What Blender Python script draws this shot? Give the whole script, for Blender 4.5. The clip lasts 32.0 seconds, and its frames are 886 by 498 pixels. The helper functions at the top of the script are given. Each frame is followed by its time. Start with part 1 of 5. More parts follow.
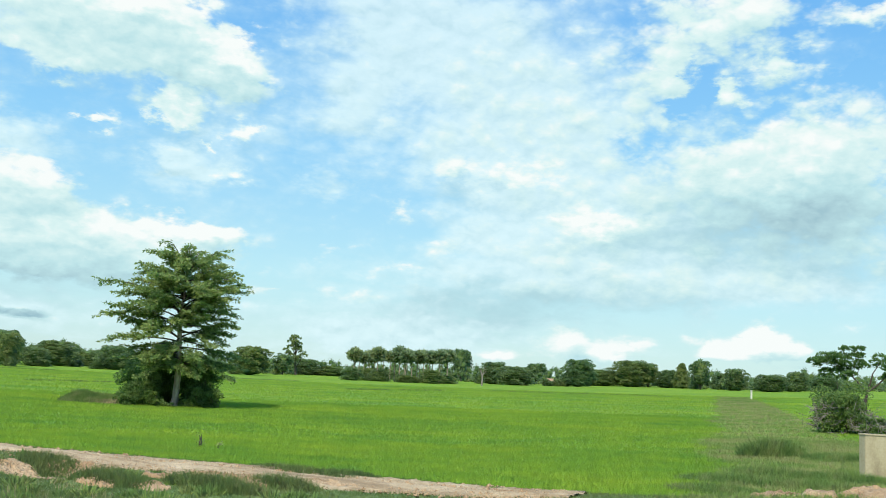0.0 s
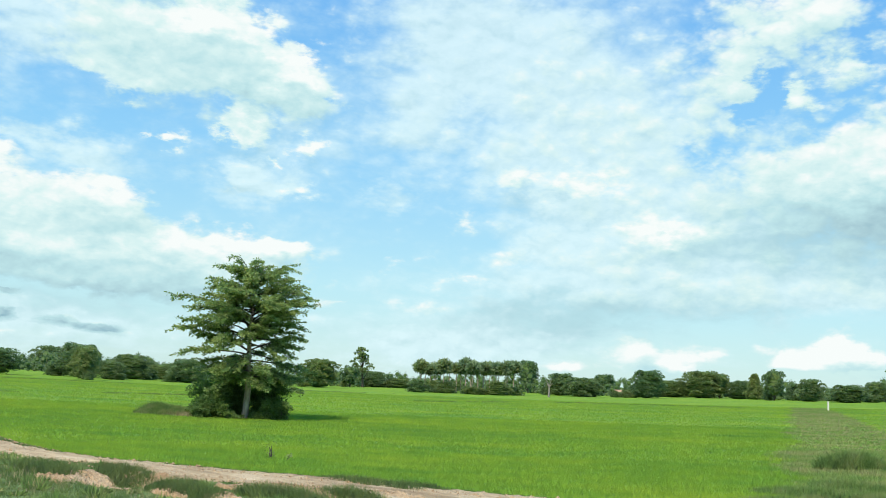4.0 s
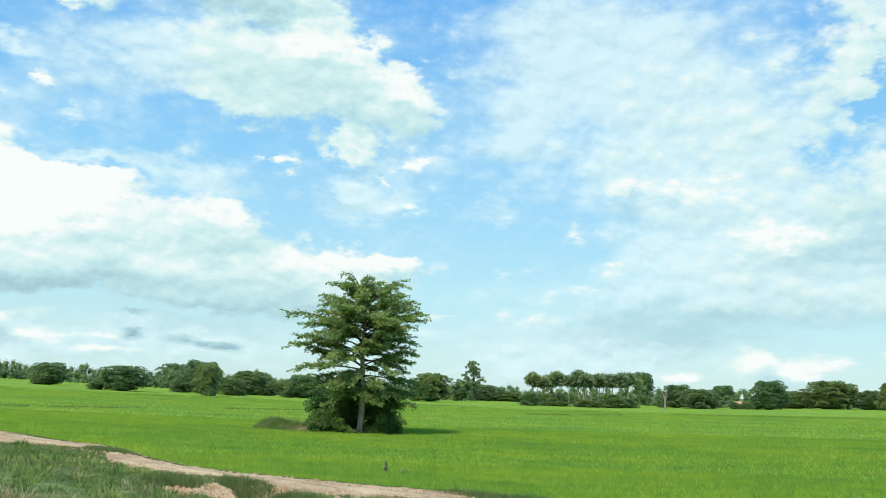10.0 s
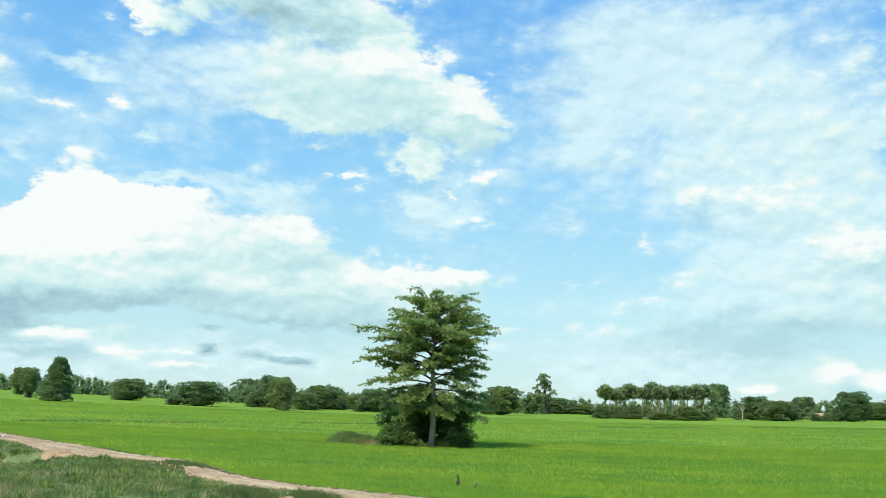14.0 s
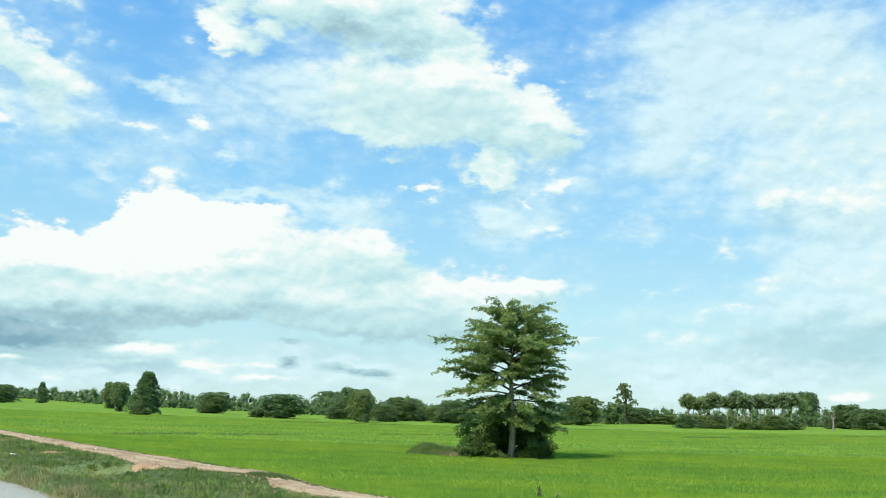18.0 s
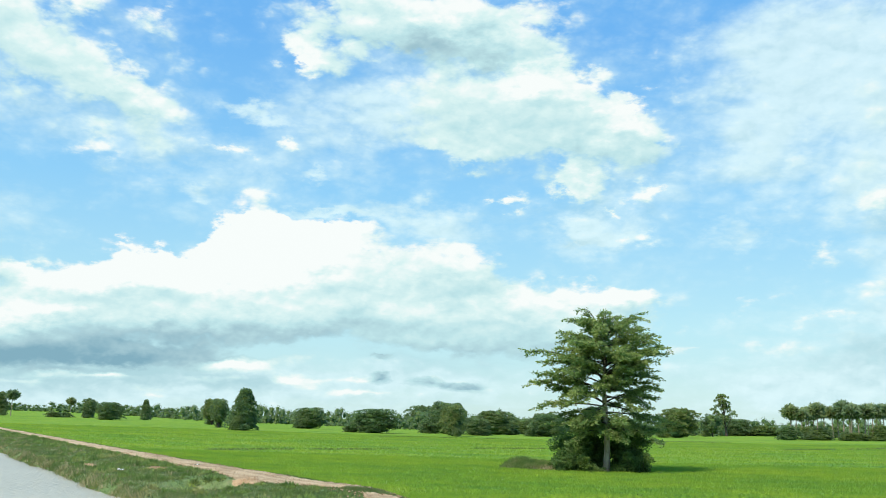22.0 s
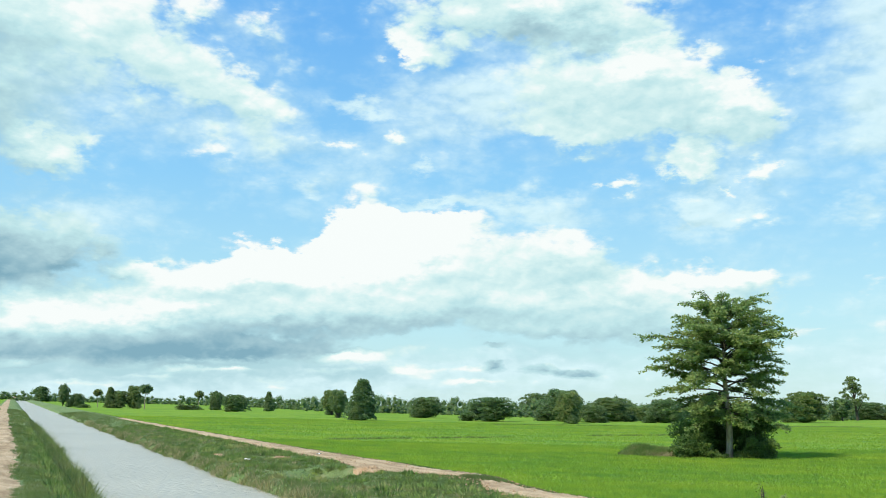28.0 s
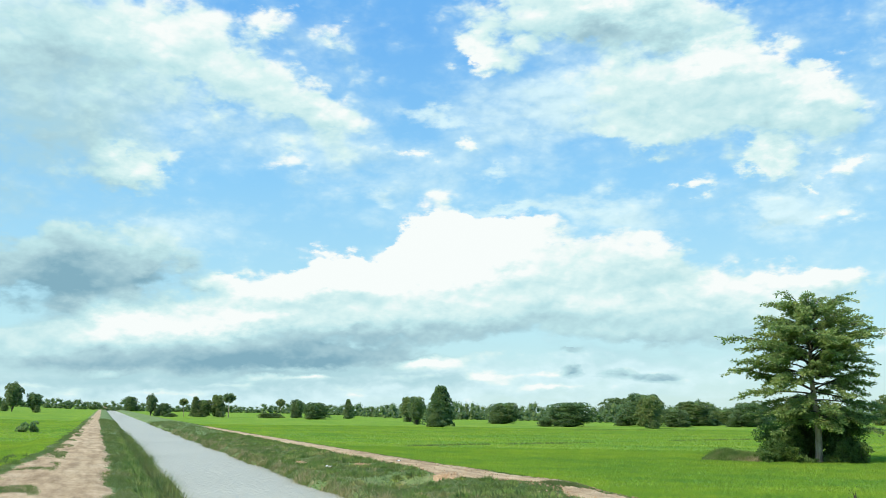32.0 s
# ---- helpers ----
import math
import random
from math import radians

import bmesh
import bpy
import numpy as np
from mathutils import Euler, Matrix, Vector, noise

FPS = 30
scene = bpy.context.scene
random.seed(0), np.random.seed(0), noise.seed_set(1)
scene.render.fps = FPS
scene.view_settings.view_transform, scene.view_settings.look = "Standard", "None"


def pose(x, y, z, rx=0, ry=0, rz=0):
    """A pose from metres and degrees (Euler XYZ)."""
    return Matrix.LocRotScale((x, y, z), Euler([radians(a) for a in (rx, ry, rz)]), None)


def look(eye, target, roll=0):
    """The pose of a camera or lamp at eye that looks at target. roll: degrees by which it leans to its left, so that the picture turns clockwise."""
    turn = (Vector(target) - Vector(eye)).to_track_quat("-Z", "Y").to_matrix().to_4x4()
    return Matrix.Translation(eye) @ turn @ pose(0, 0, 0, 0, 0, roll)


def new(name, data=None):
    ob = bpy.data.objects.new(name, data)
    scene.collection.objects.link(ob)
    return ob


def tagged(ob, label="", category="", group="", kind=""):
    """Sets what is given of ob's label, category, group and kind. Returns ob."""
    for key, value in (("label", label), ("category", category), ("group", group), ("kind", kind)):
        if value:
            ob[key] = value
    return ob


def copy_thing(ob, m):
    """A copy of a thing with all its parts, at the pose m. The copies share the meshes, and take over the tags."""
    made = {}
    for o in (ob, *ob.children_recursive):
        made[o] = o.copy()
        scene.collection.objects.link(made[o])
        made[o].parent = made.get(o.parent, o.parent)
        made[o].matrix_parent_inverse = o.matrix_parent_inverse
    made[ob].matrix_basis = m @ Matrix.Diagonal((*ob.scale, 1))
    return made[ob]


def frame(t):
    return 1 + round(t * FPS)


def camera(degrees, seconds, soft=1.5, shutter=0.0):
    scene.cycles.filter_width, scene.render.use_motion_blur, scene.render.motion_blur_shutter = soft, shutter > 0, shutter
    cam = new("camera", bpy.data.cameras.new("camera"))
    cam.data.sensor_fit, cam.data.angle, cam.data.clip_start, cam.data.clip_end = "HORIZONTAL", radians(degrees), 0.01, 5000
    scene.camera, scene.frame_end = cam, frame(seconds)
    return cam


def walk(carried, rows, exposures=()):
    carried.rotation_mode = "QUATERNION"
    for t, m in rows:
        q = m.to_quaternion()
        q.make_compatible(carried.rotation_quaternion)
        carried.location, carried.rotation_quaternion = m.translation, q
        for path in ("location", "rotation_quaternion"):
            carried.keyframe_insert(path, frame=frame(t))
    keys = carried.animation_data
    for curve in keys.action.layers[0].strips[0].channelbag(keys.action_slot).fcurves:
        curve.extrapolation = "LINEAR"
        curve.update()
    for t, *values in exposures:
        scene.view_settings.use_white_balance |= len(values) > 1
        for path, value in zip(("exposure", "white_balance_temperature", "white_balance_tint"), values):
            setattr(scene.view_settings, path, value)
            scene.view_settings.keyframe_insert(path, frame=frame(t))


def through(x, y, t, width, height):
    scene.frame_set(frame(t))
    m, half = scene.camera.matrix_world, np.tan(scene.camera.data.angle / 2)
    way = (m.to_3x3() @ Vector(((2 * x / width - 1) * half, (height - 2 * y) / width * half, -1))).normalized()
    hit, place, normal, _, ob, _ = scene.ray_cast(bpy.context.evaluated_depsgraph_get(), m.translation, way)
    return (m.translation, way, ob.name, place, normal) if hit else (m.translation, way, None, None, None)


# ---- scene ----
cam = camera(52.2, 32.0, soft=1.0)
EYE = 3.1
# seconds, pitch, roll, yaw of a camera that pans on the spot
ROWS = [
    (0.0, 8.04, -3.24, -0.46),
    (0.5, 8.13, -3.22, 0.10),
    (1.0, 8.20, -3.18, 0.62),
    (1.5, 8.29, -3.17, 1.05),
    (2.0, 8.41, -3.08, 1.64),
    (2.5, 8.45, -3.10, 1.97),
    (3.0, 8.52, -3.11, 2.34),
    (3.5, 8.54, -3.05, 3.03),
    (5.5, 8.61, -2.92, 5.49),
    (6.0, 8.67, -2.82, 6.16),
    (6.5, 8.70, -2.82, 6.74),
    (7.0, 8.76, -2.73, 7.24),
    (7.5, 8.79, -2.75, 7.92),
    (8.0, 8.80, -2.64, 8.53),
    (8.5, 8.88, -2.61, 8.85),
    (9.0, 8.92, -2.57, 9.78),
    (9.5, 8.96, -2.46, 10.37),
    (10.0, 9.04, -2.49, 10.71),
    (10.5, 9.10, -2.47, 11.42),
    (11.0, 9.20, -2.40, 11.95),
    (11.5, 9.30, -2.39, 12.46),
    (12.0, 9.38, -2.31, 13.22),
    (12.5, 9.45, -2.30, 13.62),
    (13.0, 9.52, -2.24, 14.14),
    (13.5, 9.59, -2.20, 14.55),
    (14.0, 9.69, -2.16, 15.14),
    (14.5, 9.73, -2.13, 15.79),
    (16.5, 10.08, -1.95, 18.13),
    (17.0, 10.11, -1.88, 18.56),
    (17.5, 10.14, -1.78, 19.29),
    (18.0, 10.20, -1.74, 20.06),
    (18.5, 10.26, -1.67, 20.84),
    (19.0, 10.33, -1.58, 21.67),
    (19.5, 10.39, -1.51, 22.34),
    (20.0, 10.49, -1.49, 23.00),
    (20.5, 10.58, -1.42, 23.56),
    (21.0, 10.68, -1.33, 24.39),
    (21.5, 10.79, -1.30, 25.13),
    (22.0, 10.89, -1.25, 25.80),
    (22.5, 11.00, -1.12, 26.28),
    (23.0, 11.10, -1.08, 27.02),
    (23.5, 11.17, -0.89, 28.07),
    (24.0, 11.29, -0.83, 29.23),
    (24.5, 11.38, -0.76, 29.77),
    (25.0, 11.51, -0.74, 30.37),
    (25.5, 11.58, -0.62, 31.28),
    (27.5, 9.98, -0.59, 32.30),
    (28.0, 10.06, -0.51, 32.98),
    (28.5, 10.12, -0.43, 33.59),
    (29.0, 10.18, -0.33, 34.41),
    (29.5, 10.23, -0.33, 35.03),
    (30.0, 10.26, -0.19, 35.61),
    (30.5, 10.31, -0.15, 36.17),
    (31.0, 10.34, -0.07, 36.72),
    (31.5, 10.38, -0.06, 37.28),
    (32.0, 10.42, 0.02, 37.85),
]
walk(cam, [(t, pose(0, 0, EYE, 90 + pitch, roll, yaw)) for t, pitch, roll, yaw in ROWS])
scene.view_settings.exposure = 0.0

# ---- sky and sun ----
SUN_AZ, SUN_EL = 160.0, 50.0      # degrees: to the left of the first view, above the ground
sun = new("sun", bpy.data.lights.new("sun", "SUN"))
sun.data.energy, sun.data.angle, sun.data.color = 4.6, radians(2.5), (1.0, 0.90, 0.74)
_a, _e = radians(SUN_AZ), radians(SUN_EL)
TO_SUN = Vector((-math.sin(_a) * math.cos(_e), math.cos(_a) * math.cos(_e), math.sin(_e)))
sun.matrix_world = look(TO_SUN * 500, (0, 0, 0))

world = bpy.data.worlds.new("world")
scene.world = world
world.use_nodes = True
WT = world.node_tree
for n in list(WT.nodes):
    WT.nodes.remove(n)


def wn(kind, **kw):
    n = WT.nodes.new(kind)
    for key, value in kw.items():
        if key == "operation":
            n.operation = value
        elif key == "blend":
            n.data_type, n.blend_type = "RGBA", value
    return n


def wire(a, b):
    WT.links.new(a, b)
    return b


def wmath(op, a, b=None, c=None, clamp=False):
    n = wn("ShaderNodeMath", operation=op)
    n.use_clamp = clamp
    for i, v in enumerate((a, b, c)):
        if v is None:
            continue
        if isinstance(v, (int, float)):
            n.inputs[i].default_value = v
        else:
            wire(v, n.inputs[i])
    return n.outputs[0]


def wramp(v, lo, hi, a=0.0, b=1.0, smooth=True):
    n = WT.nodes.new("ShaderNodeMapRange")
    n.interpolation_type = "SMOOTHSTEP" if smooth else "LINEAR"
    wire(v, n.inputs["Value"])
    for key, val in (("From Min", lo), ("From Max", hi), ("To Min", a), ("To Max", b)):
        n.inputs[key].default_value = val
    return n.outputs[0]


def wmix(f, a, b):
    n = wn("ShaderNodeMix", blend="MIX")
    if isinstance(f, float):
        n.inputs[0].default_value = f
    else:
        wire(f, n.inputs[0])
    for i, v in ((6, a), (7, b)):
        if isinstance(v, tuple):
            n.inputs[i].default_value = (*v, 1)
        else:
            wire(v, n.inputs[i])
    return n.outputs[2]


def wnoise(vec, scale, detail, rough=0.55, dist=0.0):
    n = WT.nodes.new("ShaderNodeTexNoise")
    n.inputs["Scale"].default_value, n.inputs["Detail"].default_value = scale, detail
    n.inputs["Roughness"].default_value, n.inputs["Distortion"].default_value = rough, dist
    wire(vec, n.inputs["Vector"])
    return n


def wvec(op, a, b):
    n = wn("ShaderNodeVectorMath", operation=op)
    for i, v in enumerate((a, b)):
        if isinstance(v, tuple):
            n.inputs[i].default_value = v
        else:
            wire(v, n.inputs[i])
    return n.outputs[0]


DIRECTION = WT.nodes.new("ShaderNodeTexCoord").outputs["Generated"]
_sep = WT.nodes.new("ShaderNodeSeparateXYZ")
wire(DIRECTION, _sep.inputs[0])
DX, DY, DZ = _sep.outputs
AZ = wmath("MULTIPLY", wmath("ARCTAN2", wmath("MULTIPLY", DX, -1.0), DY), 57.2958)
EL = wmath("MULTIPLY", wmath("ARCSINE", DZ), 57.2958)
# flattened sheet coordinates, in which clouds near the horizon grow thin
_den = wmath("ADD", wmath("MAXIMUM", DZ, 0.0), 0.16)
_sh = WT.nodes.new("ShaderNodeCombineXYZ")
wire(wmath("DIVIDE", DX, _den), _sh.inputs[0])
wire(wmath("DIVIDE", DY, _den), _sh.inputs[1])
SHEET = _sh.outputs[0]
# noise that frays the outlines
GRAIN = wvec("MULTIPLY", DIRECTION, (1.0, 1.0, 2.2))
_big = wnoise(GRAIN, 15.0, 6.0, 0.6)
_amp = wramp(EL, 0.0, 12.0, 0.27, 1.0)
_off = wvec("MULTIPLY", wvec("SUBTRACT", _big.outputs["Color"], (0.5, 0.5, 0.5)), (8.0, 5.0, 0.0))
_sc = WT.nodes.new("ShaderNodeVectorMath")
_sc.operation = "SCALE"
wire(_off, _sc.inputs[0])
wire(_amp, _sc.inputs["Scale"])
_p = WT.nodes.new("ShaderNodeCombineXYZ")
wire(AZ, _p.inputs[0])
wire(EL, _p.inputs[1])
PLACE = wvec("ADD", _p.outputs[0], _sc.outputs[0])
SUMS = {"white": 0.0, "veil": 0.0, "dark": 0.0, "bright": 0.0, "tops": 0.0}


def lump(place, az, el, w, h, k, rot, total):
    m = WT.nodes.new("ShaderNodeMapping")
    m.vector_type = "TEXTURE"
    m.inputs["Location"].default_value = (az, el, 0)
    m.inputs["Rotation"].default_value = (0, 0, radians(rot))
    m.inputs["Scale"].default_value = (w, h, 1)
    wire(place, m.inputs["Vector"])
    g = WT.nodes.new("ShaderNodeTexGradient")
    g.gradient_type = "SPHERICAL"
    wire(m.outputs[0], g.inputs[0])
    return wmath("MULTIPLY_ADD", g.outputs["Fac"], k, total)


# the same lumps a little towards the sun, to tell lit tops from shaded bases
ABOVE = wvec("ADD", PLACE, (0.5, 1.1, 0.0))


def puff(layer, az, el, w, h, k=1.0, rot=0.0):
    """One soft lump of a cloud: degrees to the left, degrees up, half width, half height, weight, tilt."""
    SUMS[layer] = lump(PLACE, az, el, w, h, k, rot, SUMS[layer])
    if layer == "white" and k > 0 and h > 0.6:
        SUMS["tops"] = lump(ABOVE, az, el, w, h, k, rot, SUMS["tops"])


puff("veil", -1.8, 19.5, 13.8, 8.9, 1, -2)
puff("veil", -7.6, 13.4, 12.8, 6.7, 0.9, -2)
puff("veil", 3.9, 21.2, 8.1, 4.7, 0.5, -4)
puff("white", -11.1, 13.5, 14.5, 7.6, 0.38, -1)
puff("white", -2.9, 18.8, 11.0, 7.5, 0.34, -2)
puff("white", -21.3, 8.7, 10.3, 3.7, 0.5, -0)
puff("white", -7.8, 7.4, 12.6, 3.2, 0.35, -2)
puff("white", -13.1, 5.8, 13.4, 1.7, 0.4, -2)
puff("white", 60.4, 17.6, 8.9, 6.2, 0.42, -7)
puff("white", 51.3, 20.9, 9.2, 5.0, 0.3, 16)
puff("veil", 33.5, 18.9, 5.9, 3.1, 0.3, 1)
puff("veil", 55.0, 11.4, 6.7, 2.1, 0.5, -3)
puff("veil", 5.8, 16.2, 2.6, 4.2, 0.35, -5)
puff("white", -15.8, 21.5, 7.9, 3.9, 0.8, 2)
puff("white", -18.9, 22.6, 5.4, 2.2, 0.6, 4)
puff("white", -13.8, 18.6, 5.3, 2.4, 0.55, 1)
puff("white", -20.9, 19.0, 2.6, 1.6, 0.9, 3)
puff("white", -17.4, 17.8, 1.7, 0.9, 0.7, 2)
puff("veil", -15.9, 18.4, 3.1, 1.2, -1, -33)
puff("white", -15.9, 18.4, 2.8, 1.0, -0.8, -33)
puff("veil", -12.1, 15.5, 2.8, 1.4, -0.8, -15)
puff("veil", -20.9, 21.4, 2.3, 1.9, -0.7, -26)
puff("veil", -24.4, 18.4, 2.8, 0.8, -0.8, -21)
puff("white", -23.2, 14.9, 8.1, 3.9, 0.95, -12)
puff("white", -25.0, 11.6, 6.6, 4.2, 0.8, 2)
puff("white", -17.7, 12.8, 8.6, 3.4, 0.6, 1)
puff("white", -25.1, 22.1, 3.4, 1.4, 0.9, 6)
puff("veil", -14.7, 9.0, 16.6, 4.8, 0.9, -1)
puff("veil", -4.3, 6.5, 14.0, 3.6, 0.7, -3)
puff("veil", 2.7, 3.3, 15.6, 2.5, 0.6, -3)
puff("veil", -18.1, 6.3, 14.4, 2.0, 0.8, -1)
puff("white", -9.5, 9.9, 4.2, 1.6, 0.5, -2)
puff("white", -4.7, 12.9, 3.3, 1.4, 0.5, -2)
puff("white", -0.3, 12.6, 2.2, 1.0, 0.6, -3)
puff("white", 2.9, 10.7, 1.6, 0.9, 0.5, -4)
puff("veil", 8.1, 11.4, 2.1, 1.2, 0.6, -5)
puff("white", 6.6, 7.5, 2.5, 0.5, 0.5, -7)
puff("dark", -21.3, 10.7, 10.7, 2.7, 0.5, 0)
puff("dark", -16.4, 9.0, 11.3, 1.6, 0.28, -1)
puff("dark", -22.8, 7.5, 9.2, 1.5, 0.32, -0)
puff("dark", -6.5, 4.3, 13.2, 2.3, 0.5, -3)
puff("dark", -0.7, 5.2, 9.2, 1.4, 0.2, -3)
puff("bright", -9.8, 9.9, 3.5, 1.3, 0.25, -2)
puff("bright", -5.0, 13.0, 3.3, 1.3, 0.2, -2)
puff("white", -7.5, 2.3, 2.7, 1.4, 0.95, -3)
puff("white", -9.7, 2.1, 2.4, 1.0, 1, -3)
puff("white", -8.5, 3.0, 1.5, 0.9, 1, -3)
puff("white", -11.6, 2.5, 2.3, 1.2, 0.95, -3)
puff("white", -3.8, 1.6, 3.2, 0.4, 0.8, -3)
puff("veil", 2.7, 2.2, 10.5, 1.8, 0.5, -3)
puff("white", 2.9, 6.5, 4.3, 0.5, 0.5, -4)
puff("white", 5.0, 4.9, 5.7, 0.6, 0.5, -4)
puff("white", 10.6, 4.9, 2.1, 0.4, 0.5, -4)
puff("white", -1.3, 8.1, 2.9, 0.6, 0.4, -3)
puff("veil", 16.4, 12.0, 4.0, 2.0, 0.6, 3)
puff("white", 17.8, 12.5, 2.0, 0.7, 0.45, 3)
puff("white", -16.7, 2.6, 2.0, 1.0, 0.9, -3)
puff("white", -18.4, 2.4, 2.9, 0.7, 1, -3)
puff("white", -19.9, 2.7, 2.7, 1.2, 0.95, -2)
puff("white", -21.4, 2.6, 1.4, 0.8, 0.9, -2)
puff("white", -19.8, 3.3, 1.6, 1.1, 0.9, -2)
puff("bright", -7.8, 3.0, 2.1, 0.9, 0.06, -3)
puff("bright", -11.6, 3.0, 2.1, 0.8, 0.05, -3)
puff("bright", -16.8, 3.1, 1.6, 0.7, 0.05, -2)
puff("bright", -19.9, 3.4, 1.9, 0.9, 0.08, -2)
puff("white", 38.0, 11.3, 3.3, 2.0, 1.3, -0)
puff("white", 35.4, 10.4, 6.5, 2.5, 1.2, 0)
puff("white", 43.1, 8.8, 4.7, 1.4, 1.1, -1)
puff("white", 48.0, 7.8, 6.3, 1.3, 1, -1)
puff("white", 40.2, 8.1, 11.4, 2.9, 1.2, -0)
puff("white", 30.1, 9.1, 8.8, 3.2, 1.1, 1)
puff("white", 24.8, 9.8, 4.5, 2.0, 0.9, 2)
puff("white", 23.2, 7.2, 10.7, 3.1, 1.1, 2)
puff("white", 16.7, 6.7, 6.3, 2.3, 1, 3)
puff("white", 14.3, 7.9, 2.4, 1.1, 0.8, 3)
puff("white", 45.8, 6.1, 13.2, 2.5, 1.1, -1)
puff("white", 33.7, 6.1, 16.0, 2.0, 1.1, 0)
puff("white", 23.3, 5.1, 9.3, 1.3, 0.9, 1)
puff("bright", 36.2, 10.8, 6.2, 2.9, 0.42, 0)
puff("bright", 39.4, 8.8, 10.7, 2.1, 0.32, -0)
puff("bright", 55.3, 4.9, 5.8, 1.4, 0.28, -1)
puff("bright", 50.3, 5.5, 3.1, 1.1, 0.25, -1)
puff("bright", 17.2, 7.8, 4.7, 1.0, 0.2, 3)
puff("dark", 56.2, 3.6, 18.8, 1.5, 0.5, -0)
puff("dark", 38.7, 4.6, 16.7, 1.6, 0.25, -0)
puff("dark", 45.3, 3.4, 10.0, 1.2, 0.65, -3)
puff("white", 45.3, 3.6, 10.9, 1.2, 0.9, -3)
puff("dark", 52.8, 3.3, 14.9, 1.2, 0.42, -1)
puff("white", 52.8, 3.4, 14.9, 1.2, 0.9, -1)
puff("white", 39.8, 3.1, 2.3, 0.7, 1, -2)
puff("bright", 39.8, 3.2, 2.0, 0.5, 0.5, -3)
puff("white", 46.4, 2.3, 1.5, 0.3, 0.9, -3)
puff("white", 34.1, 2.3, 3.1, 0.3, 0.8, -2)
puff("white", 31.0, 2.6, 1.7, 0.3, 0.8, -2)
puff("dark", 29.4, 5.7, 13.8, 1.5, 0.24, 1)
puff("dark", 21.6, 5.1, 7.2, 1.2, 0.28, 1)
puff("dark", 45.8, 4.5, 8.4, 1.4, 0.3, -1)
puff("dark", 25.5, 8.8, 5.5, 1.7, 0.22, 2)
puff("white", 60.3, 8.7, 9.3, 3.0, 1.2, -3)
puff("dark", 60.4, 8.8, 10.5, 3.3, 0.95, 2)
puff("dark", 62.9, 6.2, 4.7, 2.6, 0.7, -3)
puff("dark", 54.8, 8.0, 2.6, 0.8, 0.4, -2)
puff("white", 56.3, 5.2, 10.9, 2.2, 1.2, -2)
puff("white", 62.1, 3.7, 8.9, 1.9, 1, -2)
puff("veil", 44.3, 1.9, 28.9, 2.1, 1, -0)
puff("veil", 57.7, 1.5, 18.4, 1.3, 0.6, -0)
puff("dark", 47.8, 1.6, 25.7, 1.4, 0.10, -0)
puff("white", 56.2, 2.5, 6.4, 0.5, 0.5, -1)
puff("white", 60.8, 1.6, 4.8, 0.3, 0.5, -1)
puff("white", 43.6, 1.6, 4.2, 0.3, 0.5, -0)
puff("white", 33.7, 3.7, 5.7, 0.5, 0.5, 0)
puff("white", 31.6, 1.6, 5.6, 0.3, 0.5, 0)
puff("white", 40.8, 2.8, 4.2, 0.4, 0.5, -0)
puff("veil", 25.0, 3.2, 10.1, 1.7, 0.5, 1)
puff("dark", 47.8, 3.1, 21.4, 0.8, 0.2, -0)
puff("dark", 57.7, 1.5, 15.4, 1.0, 0.08, -0)
puff("white", 48.9, 2.3, 2.7, 0.3, 0.9, -0)
puff("white", 51.5, 1.8, 2.0, 0.2, 0.8, -0)
puff("white", 46.3, 2.2, 2.4, 0.2, 0.9, -0)
puff("white", 37.6, 3.2, 2.3, 0.8, 1, 0)
puff("white", 35.2, 2.5, 2.1, 0.5, 0.7, 0)
puff("white", 29.8, 2.8, 0.8, 0.3, 1.4, 0)
puff("white", 27.5, 2.5, 0.8, 0.3, 1.4, 0)
puff("white", 26.6, 2.5, 1.0, 0.4, 1.5, 1)
puff("white", 24.7, 2.4, 1.1, 0.4, 1.5, 1)
puff("white", 24.3, 2.2, 2.0, 0.3, 1.5, 1)
puff("dark", 29.8, 2.7, 1.0, 0.4, 0.9, 0)
puff("dark", 26.9, 2.4, 1.6, 0.4, 1.2, 0)
puff("dark", 24.5, 2.2, 2.1, 0.5, 1.2, 1)
puff("white", 29.8, 4.0, 1.2, 0.2, 1.1, 1)
puff("dark", 29.8, 4.0, 1.3, 0.3, 0.7, 1)
puff("dark", 24.5, 2.3, 1.7, 0.5, 0.9, -5)
puff("white", 24.5, 2.3, 1.6, 0.3, 1.2, -5)
puff("veil", 62.8, 19.9, 9.9, 9.4, 1.1, -8)
puff("white", 63.5, 21.7, 11.1, 4.3, 0.8, -9)
puff("dark", 63.0, 15.4, 10.0, 6.1, 0.7, -7)
puff("dark", 63.5, 21.7, 7.4, 3.7, 0.45, -9)
puff("bright", 57.2, 15.0, 2.3, 1.5, 0.25, -5)
puff("white", 57.5, 14.6, 4.3, 1.9, 0.8, 3)
puff("white", 52.0, 20.8, 7.8, 2.7, 0.8, 15)
puff("white", 55.7, 22.8, 8.2, 2.6, 0.7, -6)
puff("white", 46.2, 19.1, 4.8, 1.9, 0.8, 25)
puff("white", 48.9, 24.4, 2.6, 1.1, 0.7, -4)
puff("white", 44.8, 23.3, 2.2, 0.9, 0.6, 17)
puff("veil", 51.3, 20.2, 12.0, 6.1, 0.5, -4)
puff("white", 43.9, 16.4, 5.5, 1.3, 0.5, 0)
